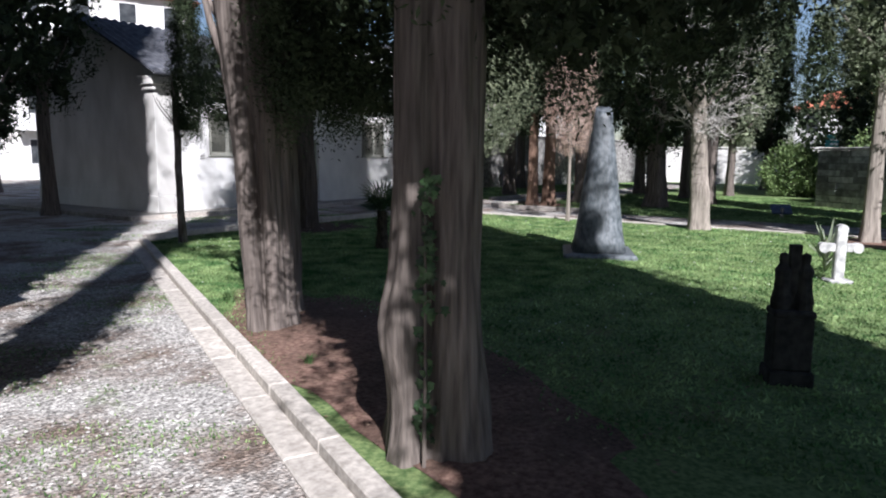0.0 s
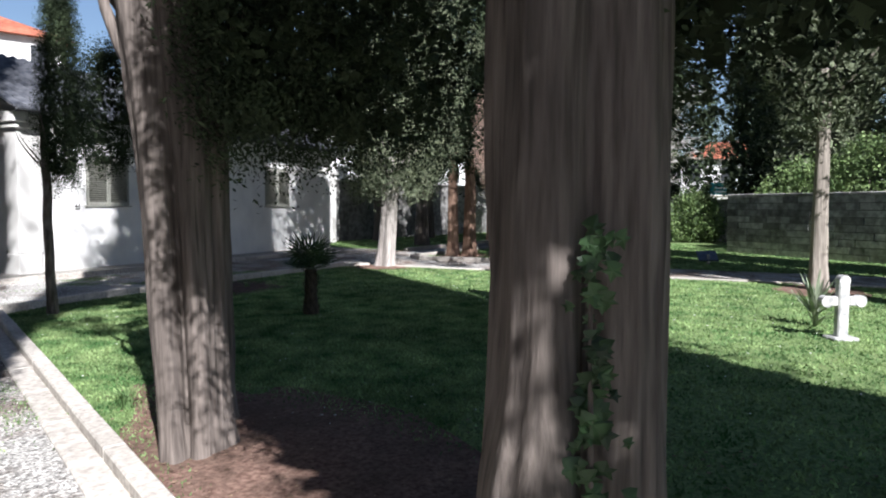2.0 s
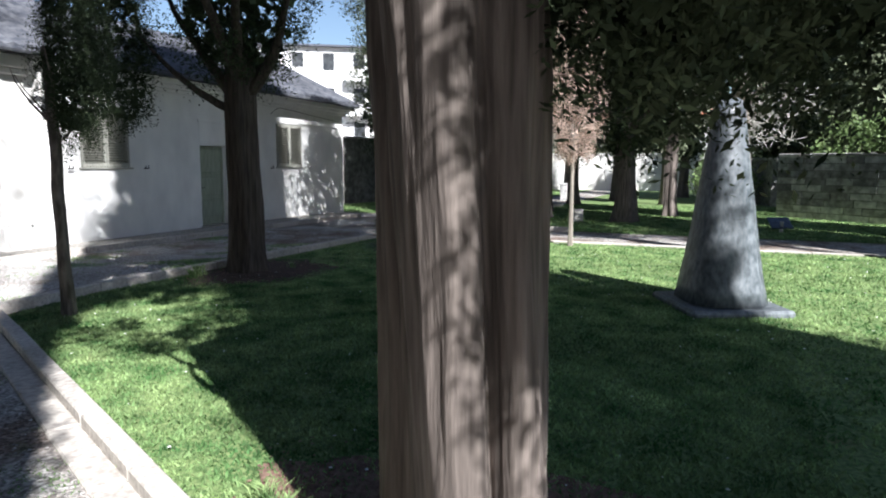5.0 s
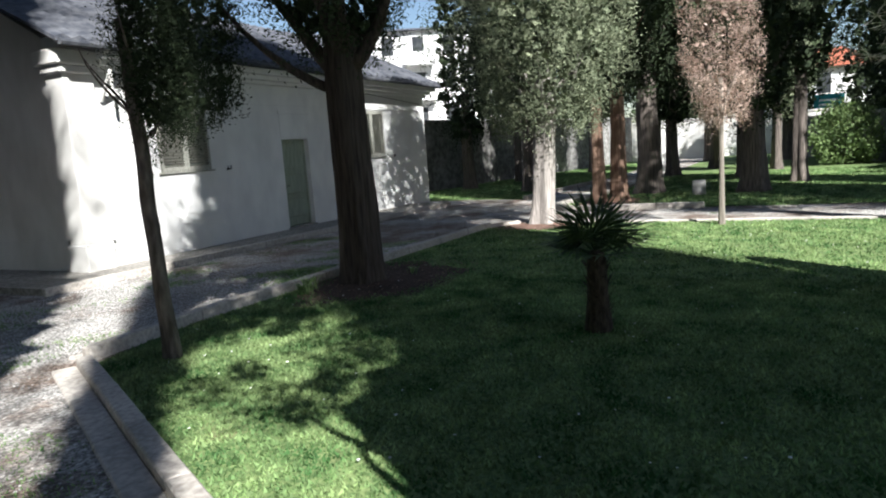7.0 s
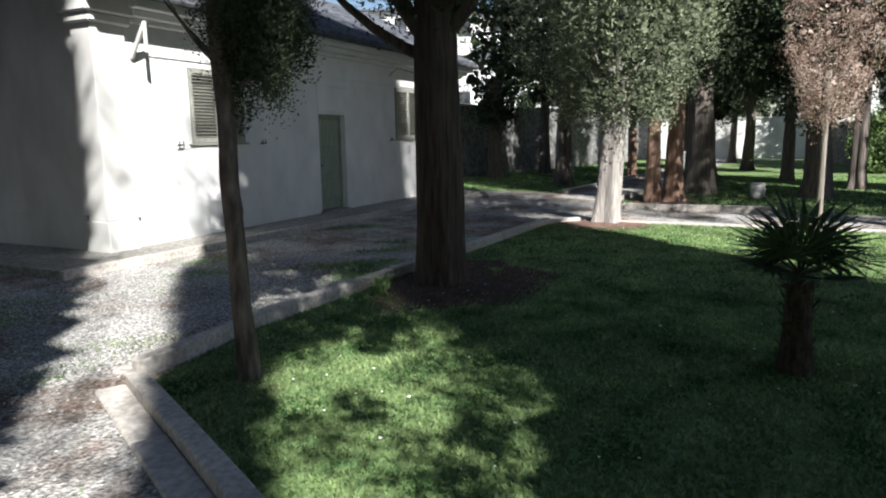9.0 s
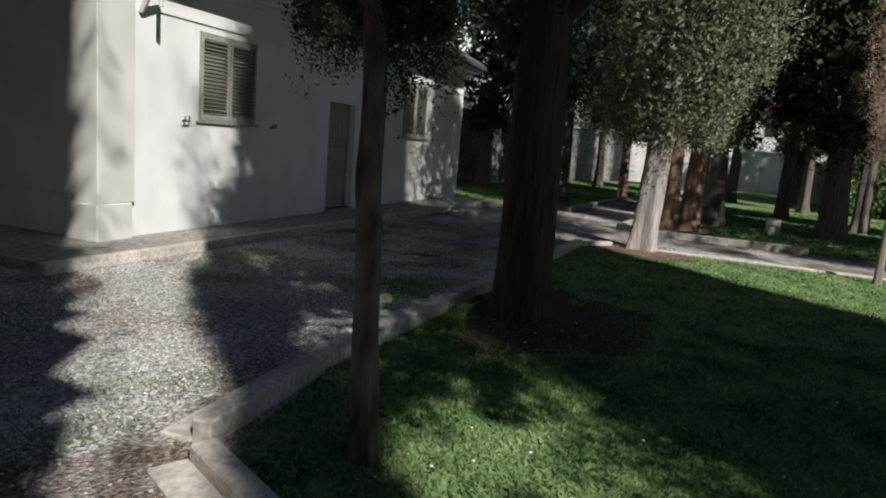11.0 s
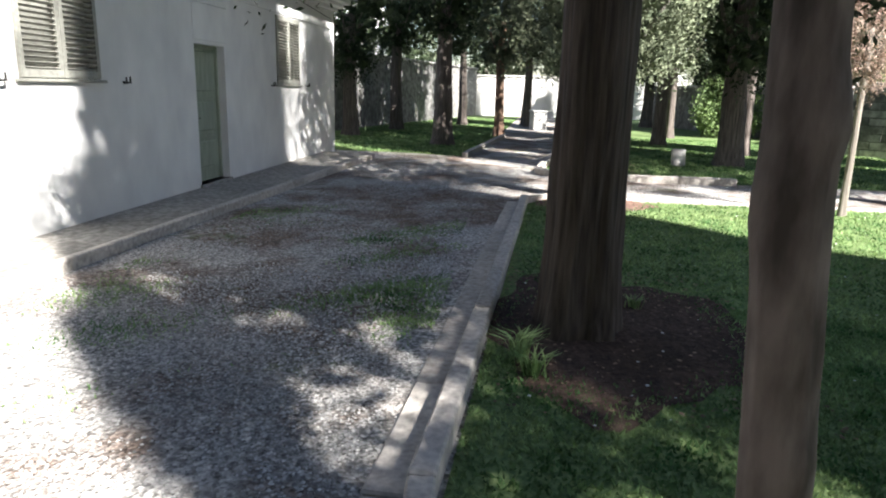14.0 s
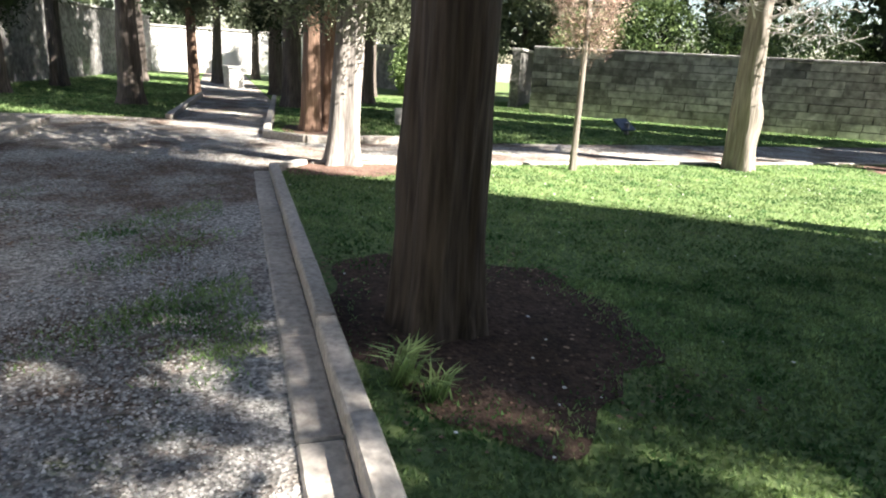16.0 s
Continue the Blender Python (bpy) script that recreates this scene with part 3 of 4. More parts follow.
# ---- walls ----
def block_wall(name, p, q, height, label, block=(0.5, 0.2), thick=0.3, build=True, cap=True, mat=STONE, rising=0.0):
    p, q = Vector(p), Vector(q)
    d = (q - p).normalized()
    ln = (q - p).length
    m = Matrix.Translation((p.x, p.y, 0)) @ Euler((0, 0, math.atan2(d.y, d.x))).to_matrix().to_4x4()
    root = empty(name, m, label, "wall", kind="structure")
    part("core", boxes((0, 0.02, -0.1, ln, thick - 0.02, height - 0.01)), MORTAR if build else mat, root)
    if cap:
        n = max(1, round(ln / 1.2))
        for i in range(n):
            part("cap_stone", boxes((ln * i / n + 0.004, -0.06, height, ln * (i + 1) / n - 0.004, thick + 0.06, height + 0.1), bevel=0.015), mat, root)
    if not build:
        return root
    rng = random.Random(int(ln * 100))
    shapes = []
    for k in range(6):
        bm = bmesh.new()
        box(bm, 0, 0, 0, 1, 1, 1)
        for v in bm.verts:
            v.co += Vector((rng.uniform(-.012, .012), rng.uniform(-.05, .05), rng.uniform(-.03, .03)))
        me = bpy.data.meshes.new("stone_block")
        bm.to_mesh(me)
        bm.free()
        me.materials.append(mat)
        shapes.append(me)
    rows = round(height / block[1])
    for r in range(rows):
        x = -rng.uniform(0, 0.3)
        while x < ln:
            w = block[0] * rng.uniform(0.6, 1.5)
            a, b = max(x, 0), min(x + w, ln)
            if b - a > 0.06:
                ob = new("stone_block", rng.choice(shapes))
                ob.parent = root
                ob.matrix_basis = Matrix.Translation((a + 0.012, -0.02 - rng.uniform(0, .04), r * height / rows + 0.012)) @ Matrix.Diagonal((b - a - 0.024, 0.1, height / rows - 0.024, 1))
            x += w
    return root


block_wall("wall_south_east", (27.2, 1.5), (18.0, -9.0), 2.05, "rough grey stone block wall with flat coping", (0.7, 0.225))
block_wall("wall_south_far", (18.0, -9.0), (12.0, -15.8), 2.05, "rough grey stone block wall with flat coping", build=False)
block_wall("wall_gate_side", (33.0, -1.2), (29.4, 1.2), 2.0, "grey stone block wall beside a gateway", (0.55, 0.26))
block_wall("wall_gate_far", (44.0, 4.5), (33.6, 1.2), 2.0, "sunlit pale stone wall beyond the gateway", (0.7, 0.3), build=False)
block_wall("wall_north", (26.5, 19.0), (50.0, 14.3), 2.9, "weathered grey cemetery wall in tree shade", build=False, mat=STONE)
block_wall("wall_north_west", (22.6, 24.0), (26.5, 19.0), 2.9, "weathered grey cemetery wall in tree shade", build=False, mat=STONE)
block_wall("wall_east", (50.0, 14.3), (52.0, -6.0), 2.5, "pale cemetery wall partly lit by sun", build=False, mat=GREY_PLASTER)
pil = empty("gate_pier", pose(26.0, 18.3, 0), "stone pier with a ball finial on the cemetery wall", "gate pier")
part("pier", boxes((-0.3, -0.3, -0.1, 0.3, 0.3, 3.1), (-0.38, -0.38, 3.1, 0.38, 0.38, 3.25), bevel=0.02), GREY_PLASTER, pil)
bm = bmesh.new()
bmesh.ops.create_icosphere(bm, subdivisions=3, radius=0.24, matrix=Matrix.Translation((0, 0, 3.47)))
part("ball_finial", bm, GREY_PLASTER, pil, smooth=True)

# ---- buildings beyond the walls ----
def town_house(name, x, y, turn, w, d, floors, roof_h, mat, roof_mat, label, balconies=False):
    ob = empty(name, pose(x, y, 0, 0, 0, turn), label, "building")
    h = 3.0 * floors
    part("wall", boxes((-w / 2, -d / 2, -0.2, w / 2, d / 2, h)), mat, ob)
    bm = bmesh.new()
    e = 0.5
    b = [bm.verts.new((sx * (w / 2 + e), sy * (d / 2 + e), h + 0.003)) for sx, sy in ((-1, -1), (1, -1), (1, 1), (-1, 1))]
    r = [bm.verts.new((sx * (w / 2 - d * 0.3), 0, h + roof_h)) for sx in (-1, 1)]
    bm.faces.new(b[::-1]), bm.faces.new((b[0], b[1], r[1], r[0])), bm.faces.new((b[2], b[3], r[0], r[1])), bm.faces.new((b[1], b[2], r[1])), bm.faces.new((b[3], b[0], r[0]))
    part("roof", bm, roof_mat, ob)
    n = max(2, round(w / 2.6))
    for f in range(floors):
        for i in range(n):
            cx = -w / 2 + w * (i + 0.5) / n
            z = 3.0 * f + 1.0
            win = part("window", boxes((cx - 0.5, -d / 2 - 0.02, z, cx + 0.5, -d / 2 + 0.05, z + 1.5)), WINDOW, ob)
            part("frame", boxes((cx - 0.58, -d / 2 - 0.06, z - 0.08, cx - 0.5, -d / 2, z + 1.58), (cx + 0.5, -d / 2 - 0.06, z - 0.08, cx + 0.58, -d / 2, z + 1.58), (cx - 0.5, -d / 2 - 0.06, z + 1.5, cx + 0.5, -d / 2, z + 1.58), (cx - 0.5, -d / 2 - 0.06, z - 0.08, cx + 0.5, -d / 2, z)), WHITE, win)
            if balconies and f and i % 2 == 0:
                part("balcony", boxes((cx - 1.2, -d / 2 - 1.1, z - 0.95, cx + 1.2, -d / 2, z - 0.8), (cx - 1.2, -d / 2 - 1.1, z - 0.8, cx + 1.2, -d / 2 - 1.0, z + 0.1)), WHITE, ob)
    return ob


town_house("apartment_building", 60, 36, -58, 24, 11, 4, 1.2, WHITE, SLATE, "white apartment building with balconies beyond the cemetery wall", True)
town_house("town_house", 68, 2.3, -88, 8, 8, 2, 1.8, WHITE, TILE_RED, "white house with red tiled hip roof", False)
town_house("apartment_building", 22, 50, -25, 22, 11, 4, 2.4, GREY_PLASTER, TILE_RED, "tall pale house with red tiled roof beyond the grove", True)
rs = empty("road_sign", pose(55.5, 2.3, 0, 0, 0, -88), "green road sign on a grey post", "sign")
part("panel", boxes((-0.9, -0.04, 2.6, 0.9, 0.0, 3.6), bevel=0.01), GREEN_SIGN, rs)
part("lettering", boxes((-0.6, -0.05, 3.15, 0.5, -0.041, 3.28), (-0.6, -0.05, 2.85, 0.3, -0.041, 2.98)), WHITE, rs, "unreadable white lettering bars")
part("post", boxes((-0.05, 0.0, -0.1, 0.05, 0.1, 3.7)), CONCRETE, rs)

# ---- trees ----
CY = "tall green cypress with fluted grey-brown trunk"
t1 = tree(2.35, 1.55, 0.25, 7.0, (2.5, 23.0, 1.32, LEAF, 2300, 36, 0.06, 0.17, "column", 5500, 3.2), "old cypress with swollen grooved trunk and ivy", seed=3, lobes=4, flute=0.12, flare=0.2,
          taper=0.15, bulge=((0.75, 2.7, 0.08, 0.28), (0.3, 5.4, 0.05, 0.3), (0.7, 3.6, -0.12, 0.9, 0.22), (1.9, 3.5, -0.06, 0.6, 0.2), (2.2, 1.25, 0.08, 0.7, 0.55), (0.6, 1.25, -0.10, 0.6, 0.6)), sides=110, rings=50, limbs=6, limb_z=2.5, shift=(0.19, -0.16))
collar = new("crown", crown_mesh("crown", 73, 2.65, 6.4, 1.02, LEAF, 800, 50, 0.045, 0.15, "round", 3000, 2.6))
collar.parent = t1
collar.location = (-0.04, 0.03, 0)
lower = new("crown", crown_mesh("crown", 78, 2.15, 5.0, 1.35, LEAF, 900, 60, 0.042, 0.14, "round", 3000, 2.4))
lower.parent = t1
lower.location = (0.75, -0.7, 0)
# leaf mass added above view to shade the next trunk
bough = new("bough", crown_mesh("bough", 81, 3.5, 5.7, 0.38, LEAF, 260, 40, 0.06, 0.13, "round", 900, 2.6))
bough.parent = t1
bough.location = (-0.54, 0.48, 0)
t2 = tree(3.72, 4.38, 0.215, 3.8, (4.7, 16.5, 0.85, LEAF, 1400, 36, 0.05, 0.15, "tall", 4000, 3.0), "twin-stemmed cypress with grooved trunks lit at the foot", seed=5, lobes=3, flute=0.12, flare=0.14,
          taper=-0.35, lean=(-0.03, 0.05), limbs=5, limb_z=2.0, limb_len=1.3, shift=(0.82, -0.80), sides=110, rings=50, bulge=((1.1, 3.72, -0.13, 1.5, 0.12), (1.2, 4.9, -0.04, 1.2, 0.2), (1.2, 3.25, 0.03, 1.4, 0.3), (1.2, 4.2, 0.03, 1.4, 0.3)))
lower = new("crown", crown_mesh("crown", 79, 1.98, 4.9, 1.05, LEAF, 800, 60, 0.036, 0.13, "round", 1500, 2.4))
lower.parent = t2
lower.location = (0.8, -0.85, 0)
collar = new("crown", crown_mesh("crown", 75, 2.1, 5.2, 0.85, LEAF, 700, 60, 0.036, 0.13, "column", 2200, 2.6))
collar.parent = t2
collar.location = (0.55, -0.53, 0)
second = new("trunk", trunk_mesh("trunk", 15, 0.21, 3.8, BARK, lobes=4, flute=0.13, flare=0.15, taper=-0.1, lean=(-0.01, 0.01), sides=90, rings=40))
second.parent = t2
second.location = (0.47, 0.40, 0)
front = new("bough", crown_mesh("bough", 72, 2.02, 4.4, 0.42, LEAF, 380, 60, 0.04, 0.13, "round", 1100, 2.4))
front.parent = t2
front.location = (-0.04, -0.5, 0)
sparse = new("crown", crown_mesh("crown", 76, 4.4, 6.9, 1.0, LEAF, 32, 300, 0.08, 0.20, "round", 0))
sparse.parent = t2
sparse.location = (-0.4, 0.36, 0)
middle = new("crown", crown_mesh("crown", 74, 6.4, 9.6, 1.0, LEAF, 90, 200, 0.08, 0.20, "round", 120, 3.0))
middle.parent = t2
middle.location = (-0.5, 0.44, 0)
upper = new("crown", crown_mesh("crown", 77, 8.6, 20.0, 1.75, LEAF, 1000, 36, 0.075, 0.18, "spire", 3500, 3.4))
upper.parent = t2
upper.location = (0, 0.05, 0)
# this trunk's bark colour carries the shade it stands in
t4 = tree(10.36, 10.58, 0.265, 3.4, (3.0, 12.0, 1.6, LEAF, 1600, 36, 0.058, 0.16, "column", 3000, 3.0), "cypress trunk with shade in its bark colour, in a circle of bare earth", BARK_SHADED, seed=8,
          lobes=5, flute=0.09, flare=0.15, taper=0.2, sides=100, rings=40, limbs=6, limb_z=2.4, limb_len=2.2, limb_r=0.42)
hanging = new("bough", crown_mesh("bough", 82, 2.35, 4.6, 0.55, LEAF, 330, 60, 0.045, 0.13, "round", 500, 2.4))
hanging.parent = t4
hanging.location = (-0.85, 1.62, 0)
limb(87, (0, 0, 2.5), 2.05, 0.42, 1.9, 0.075, BARK_SHADED, t4)
thin = tree(7.02, 10.45, 0.068, 3.0, (2.0, 5.5, 0.46, LEAF, 1000, 60, 0.027, 0.09, "spire", 3800, 2.2), "young cypress with a slender crooked stem beside the kerb", BARK_THIN, seed=4,
            lobes=3, flute=0.1, flare=0.25, taper=0.25, lean=(0.03, 0.05), shift=(0.16, -0.14), limbs=5, limb_z=1.9, limb_len=0.7, limb_r=0.25, crook=0.007, rings=60, bulge=((0.45, 4.4, 0.012, 0.07), (0.98, 3.4, 0.016, 0.06), (1.22, 5.2, 0.014, 0.05), (1.62, 3.9, 0.018, 0.06), (1.45, 1.5, 0.012, 0.08)))
white = tree(16.38, 9.97, 0.215, 3.0, (2.0, 9.5, 2.0, LEAF_GREY, 2700, 32, 0.065, 0.16, "round", 2500, 2.8), "cypress with a split pale bare trunk and grey-green crown", BARK_PALE, seed=6,
             lobes=4, flute=0.16, flare=0.3, taper=0.1, limbs=6, limb_z=2.0, lean=(0.03, -0.06))
dthin = tree(15.9, 6.43, 0.05, 2.6, (1.9, 4.9, 0.62, LEAF_DEAD, 600, 60, 0.03, 0.10, "round", 200), "dead young cypress with brown withered crown", BARK_OLD, seed=7,
             lobes=3, flute=0.08, flare=0.3, taper=0.3, limbs=6, limb_z=1.75, limb_len=0.8, limb_r=0.3)
dead = tree(15.95, 3.1, 0.255, 3.4, (3.2, 12.0, 1.6, LEAF, 1400, 28, 0.08, 0.17, "column", 1200), "old cypress with knotted hollow trunk and dead grey branches", BARK_OLD, seed=9,
            lobes=4, flute=0.13, flare=0.12, taper=0.4, limbs=4, limb_z=2.6, lean=(0.0, 0.05), bulge=((1.0, 3.6, 0.07, 0.2), (0.75, 3.9, 0.06, 0.25)))
rt = tree(15.5, -0.36, 0.175, 4.4, (3.2, 12.0, 1.5, LEAF_GREY, 1500, 30, 0.075, 0.16, "column", 1000), "cypress with a tall pale weathered trunk", BARK_OLD, seed=10,
          lobes=4, flute=0.15, flare=0.25, taper=0.35, limbs=4, limb_z=3.3)


def dead_twigs(parent, seed, z0, z1, n, reach):
    rng = random.Random(seed)
    for i in range(n):
        z = rng.uniform(z0, z1)
        a = rng.uniform(0, 6.28)
        bm = bmesh.new()
        p = Vector((0, 0.05 * z, z))
        d = Vector((math.cos(a), math.sin(a), rng.uniform(0.0, 1.1))).normalized()
        pts = []
        for k in range(7):
            pts.append(p.copy())
            p = p + d * reach / 6
            d = (d + Vector((rng.uniform(-.3, .3), rng.uniform(-.3, .3), rng.uniform(-.25, .3)))).normalized()
        tube(bm, pts, [0.019 * (1 - 0.13 * k) for k in range(7)], 5)
        for k in range(2, 7):
            for s in range(7):
                q = pts[k].copy()
                e = Vector((rng.uniform(-1, 1), rng.uniform(-1, 1), rng.uniform(-.5, .8))).normalized()
                tw = [q.copy()]
                for _ in range(3):
                    q = q + e * rng.uniform(0.06, 0.14)
                    e = (e + Vector((rng.uniform(-.5, .5), rng.uniform(-.5, .5), rng.uniform(-.5, .5)))).normalized()
                    tw.append(q.copy())
                tube(bm, tw, [0.008, 0.007, 0.005, 0.003], 3)
        part("dead_branch", bm, DEADWOOD, parent, "bare silvery dead branch")


dead_twigs(dead, 21, 2.2, 4.8, 34, 1.35)

far_crown = (1.9, 12.5, 1.6, LEAF, 850, 16, 0.12, 0.2, "column", 1300, 2.6)
far_high = (2.9, 13.5, 1.7, LEAF, 850, 16, 0.12, 0.2, "column", 1300, 2.6)
far_grey = (2.4, 11.0, 1.6, LEAF_GREY, 850, 16, 0.12, 0.2, "column", 1300, 2.6)
GROVE = [(20.6, 9.75, 0.2, far_high, BARK_RED), (20.95, 9.3, 0.22, far_high, BARK_RED), (23.3, 8.9, 0.33, far_high, BARK), (30.4, 12.0, 0.17, far_grey, BARK_RED),
         (26.0, 13.5, 0.3, far_high, BARK), (32.5, 16.2, 0.25, far_high, BARK), (22.8, 6.1, 0.33, far_crown, BARK), (25.8, 4.9, 0.22, far_high, BARK),
         (26.5, 9.4, 0.25, far_high, BARK), (31.5, 9.3, 0.25, far_crown, BARK), (36.0, 8.0, 0.22, far_high, BARK), (33.0, 5.5, 0.2, far_grey, BARK),
         (29.0, 6.6, 0.22, far_high, BARK), (39.0, 11.0, 0.22, far_high, BARK), (41.0, 5.0, 0.25, far_crown, BARK), (28.5, 17.0, 0.25, far_crown, BARK),
         (44.0, 9.0, 0.2, far_grey, BARK), (37.5, 14.0, 0.2, far_high, BARK),
         (8.5, 18.3, 0.2, far_high, BARK), (6.5, 17.4, 0.2, far_crown, BARK), (7.3, 27.0, 0.25, far_high, BARK), (12.5, 31.0, 0.25, far_crown, BARK)]
for i, (x, y, r, cr, bk) in enumerate(GROVE):
    tree(x, y, r, 4.0, cr, "old cypress with dark trunk in the shaded grove", bk, seed=30 + i % 5, lobes=4 + i % 2, flare=0.3, turn=47 * i, limbs=4, limb_z=2.4 if cr is not far_high else 3.2, group="grove cypresses")
back_crown = (1.7, 12.5, 1.8, LEAF, 620, 12, 0.17, 0.24, "column", 900, 2.4)
back_grey = (1.7, 11.5, 1.7, LEAF_GREY, 620, 12, 0.17, 0.24, "column", 900, 2.4)
BEHIND = [(31.5, -1.8), (30.5, -5.4), (28.2, -8.6), (33.5, -4.0), (23.5, -9.5), (35.0, -3.0), (39.0, -1.0), (29.0, -8.0), (46.0, 1.0), (55.0, 9.0), (56.0, 4.0), (55.0, 14.0), (34.2, -1.6), (37.0, -0.6), (41.5, 0.4), (50.5, -3.0), (56.0, -1.5), (57.0, 7.0), (60.0, 12.0), (43.0, -4.0), (36.0, -6.5), (58.0, 18.0), (48.0, 18.5), (40.0, 20.0), (21.0, -10.5), (18.0, -13.0)]
for i, (x, y) in enumerate(BEHIND):
    tree(x, y, 0.2, 3.0, back_crown if i % 3 else back_grey, "dense cypress standing behind the stone wall", seed=40 + i % 3, turn=83 * i, limbs=0, group="cypresses behind the wall")
# unseen trees beside and behind the walker: some known by their shadows, others added to block sky light
LOW_SHADE = (1.6, 20.0, 1.69, LEAF, 900, 14, 0.13, 0.2, "tall", 4500, 4.6)
SHADE = (1.6, 29.0, 1.5, LEAF, 900, 14, 0.13, 0.2, "tall", 4500, 4.6)
TALL = (1.2, 28.0, 1.92, LEAF, 900, 14, 0.14, 0.22, "tall", 5500, 4.8)
SPIRE = (2.9, 10.2, 0.5, LEAF, 900, 18, 0.08, 0.12, "column", 4000, 2.8)
HIGH = (4.0, 24.0, 1.02, LEAF, 600, 16, 0.12, 0.16, "tall", 2500, 3.4)
for x, y, cr in ((1.62, -4.1, LOW_SHADE), (-1.39, 5.24, TALL), (-3.9, 7.7, TALL), (-6.2, 10.2, TALL), (-1.14, -5.67, SHADE), (-1.95, -4.9, SHADE), (-6.5, -1.0, SHADE), (-0.88, 2.10, SPIRE), (-0.03, -1.83, HIGH), (14.5, -4.2, LOW_SHADE), (13.2, -6.8, LOW_SHADE), (17.5, -6.2, LOW_SHADE), (-3.2, -8.75, TALL), (-8.2, -1.2, TALL),
                 # this row is added out of view to dim the sky light and the gable
                 (-5.2, 3.4, TALL), (-2.6, 10.2, TALL), (-0.9, 13.2, TALL), (0.8, 16.6, TALL), (-8.4, 5.6, TALL), (-3.8, 15.0, TALL), (3.2, 18.6, TALL), (4.6, 22.0, TALL), (6.2, 25.5, TALL)):
    shade_tree = tree(x, y, 0.25 if cr[2] > 1 else 0.07, 4.0, cr, "tall dense unseen cypress that casts shade", seed=60, turn=40 * x if cr is not SPIRE else 0, limbs=0, group="cypresses beside the walk")
    if cr is SPIRE:
        tip = new("crown", crown_mesh("crown", 71, 9.2, 13.8, 0.42, LEAF, 420, 18, 0.08, 0.12, "column", 1600, 2.8))
        tip.parent = shade_tree
        tip.location = (0.18, -0.16, 0)

# ---- monuments ----
ob = empty("obelisk", pose(10.38, 3.55, 0, 0, 0, 24), "rough tapering grey stone obelisk on a low slab", "monument")
bm = bmesh.new()
rng = random.Random(4)
rows = []
for i in range(15):
    f = i / 14
    hw = 0.52 - 0.37 * f ** 0.85
    hd = 0.46 - 0.32 * f ** 0.85
    z = 0.1 + 2.4 * f
    ring = []
    for k in range(16):
        a = 2 * math.pi * (k + 0.5) / 16
        c, s = math.cos(a), math.sin(a)
        q = max(abs(c), abs(s)) ** 0.75
        ring.append(bm.verts.new((hw * c / q + rng.uniform(-.004, .004), hd * s / q + rng.uniform(-.004, .004), z + (0.06 * c if i == 14 else 0))))
    rows.append(ring)
for a, b in zip(rows, rows[1:]):
    for k in range(16):
        bm.faces.new((a[k], a[(k + 1) % 16], b[(k + 1) % 16], b[k]))
bm.faces.new(rows[-1]), bm.faces.new(rows[0][::-1])
part("shaft", bm, GRANITE, ob, smooth=True)
part("slab", boxes((-0.66, -0.6, -0.05, 0.66, 0.6, 0.09), bevel=0.03), GRANITE, ob, "flat grey base slab")

cr = empty("grave_cross", pose(9.85, -0.08, 0, 0, 0, -62), "small white stone grave cross with rounded ends", "grave cross")
bm = bmesh.new()
box(bm, -0.07, -0.05, -0.05, 0.07, 0.05, 0.74, 0.015)
box(bm, -0.22, -0.04, 0.43, -0.071, 0.04, 0.55, 0.012)
box(bm, 0.071, -0.04, 0.43, 0.22, 0.04, 0.55, 0.012)
for cx, cz in ((0, 0.74), (-0.22, 0.49), (0.22, 0.49)):
    bmesh.ops.create_cone(bm, cap_ends=True, segments=14, radius1=0.072, radius2=0.072, depth=0.094, matrix=Matrix.Translation((cx, 0, cz)) @ Matrix.Rotation(radians(90), 4, "X"))
part("cross", bm, MARBLE, cr)
part("foot", boxes((-0.16, -0.13, -0.05, 0.16, 0.13, 0.05), bevel=0.015), MARBLE, cr)

gs = empty("gravestone", pose(13.3, -2.15, 0, 0, 0, -72), "tall white marble gravestone with a shaped pediment", "gravestone")
part("stele", boxes((-0.42, -0.1, 0.5, 0.42, 0.1, 1.62), bevel=0.015), MARBLE, gs)
part("pedestal", boxes((-0.52, -0.18, 0.06, 0.52, 0.18, 0.5), bevel=0.02), MARBLE, gs)
part("base_slab", boxes((-0.75, -0.35, -0.05, 0.75, 0.35, 0.06), bevel=0.01), MARBLE, gs)
bm = bmesh.new()
prof = [(-0.5, 1.62), (0.5, 1.62), (0.5, 1.72), (0.36, 1.74), (0.22, 1.86), (0.1, 1.93), (-0.1, 1.93), (-0.22, 1.86), (-0.36, 1.74), (-0.5, 1.72)]
f = [bm.verts.new((px, -0.13, pz)) for px, pz in prof]
b = [bm.verts.new((px, 0.13, pz)) for px, pz in prof]
bm.faces.new(f), bm.faces.new(b[::-1])
for k in range(len(prof)):
    bm.faces.new((f[k], b[k], b[(k + 1) % len(prof)], f[(k + 1) % len(prof)]))
part("pediment", bm, MARBLE, gs)


def lathe(bm, rows, sides=12, at=(0, 0), squash=1.0):
    rings = []
    for r, z in rows:
        rings.append([bm.verts.new((at[0] + r * math.cos(6.283 * k / sides), at[1] + squash * r * math.sin(6.283 * k / sides), z)) for k in range(sides)])
    for a, b in zip(rings, rings[1:]):
        for k in range(sides):
            bm.faces.new((a[k], a[(k + 1) % sides], b[(k + 1) % sides], b[k]))
    bm.faces.new(rings[-1]), bm.faces.new(rings[0][::-1])


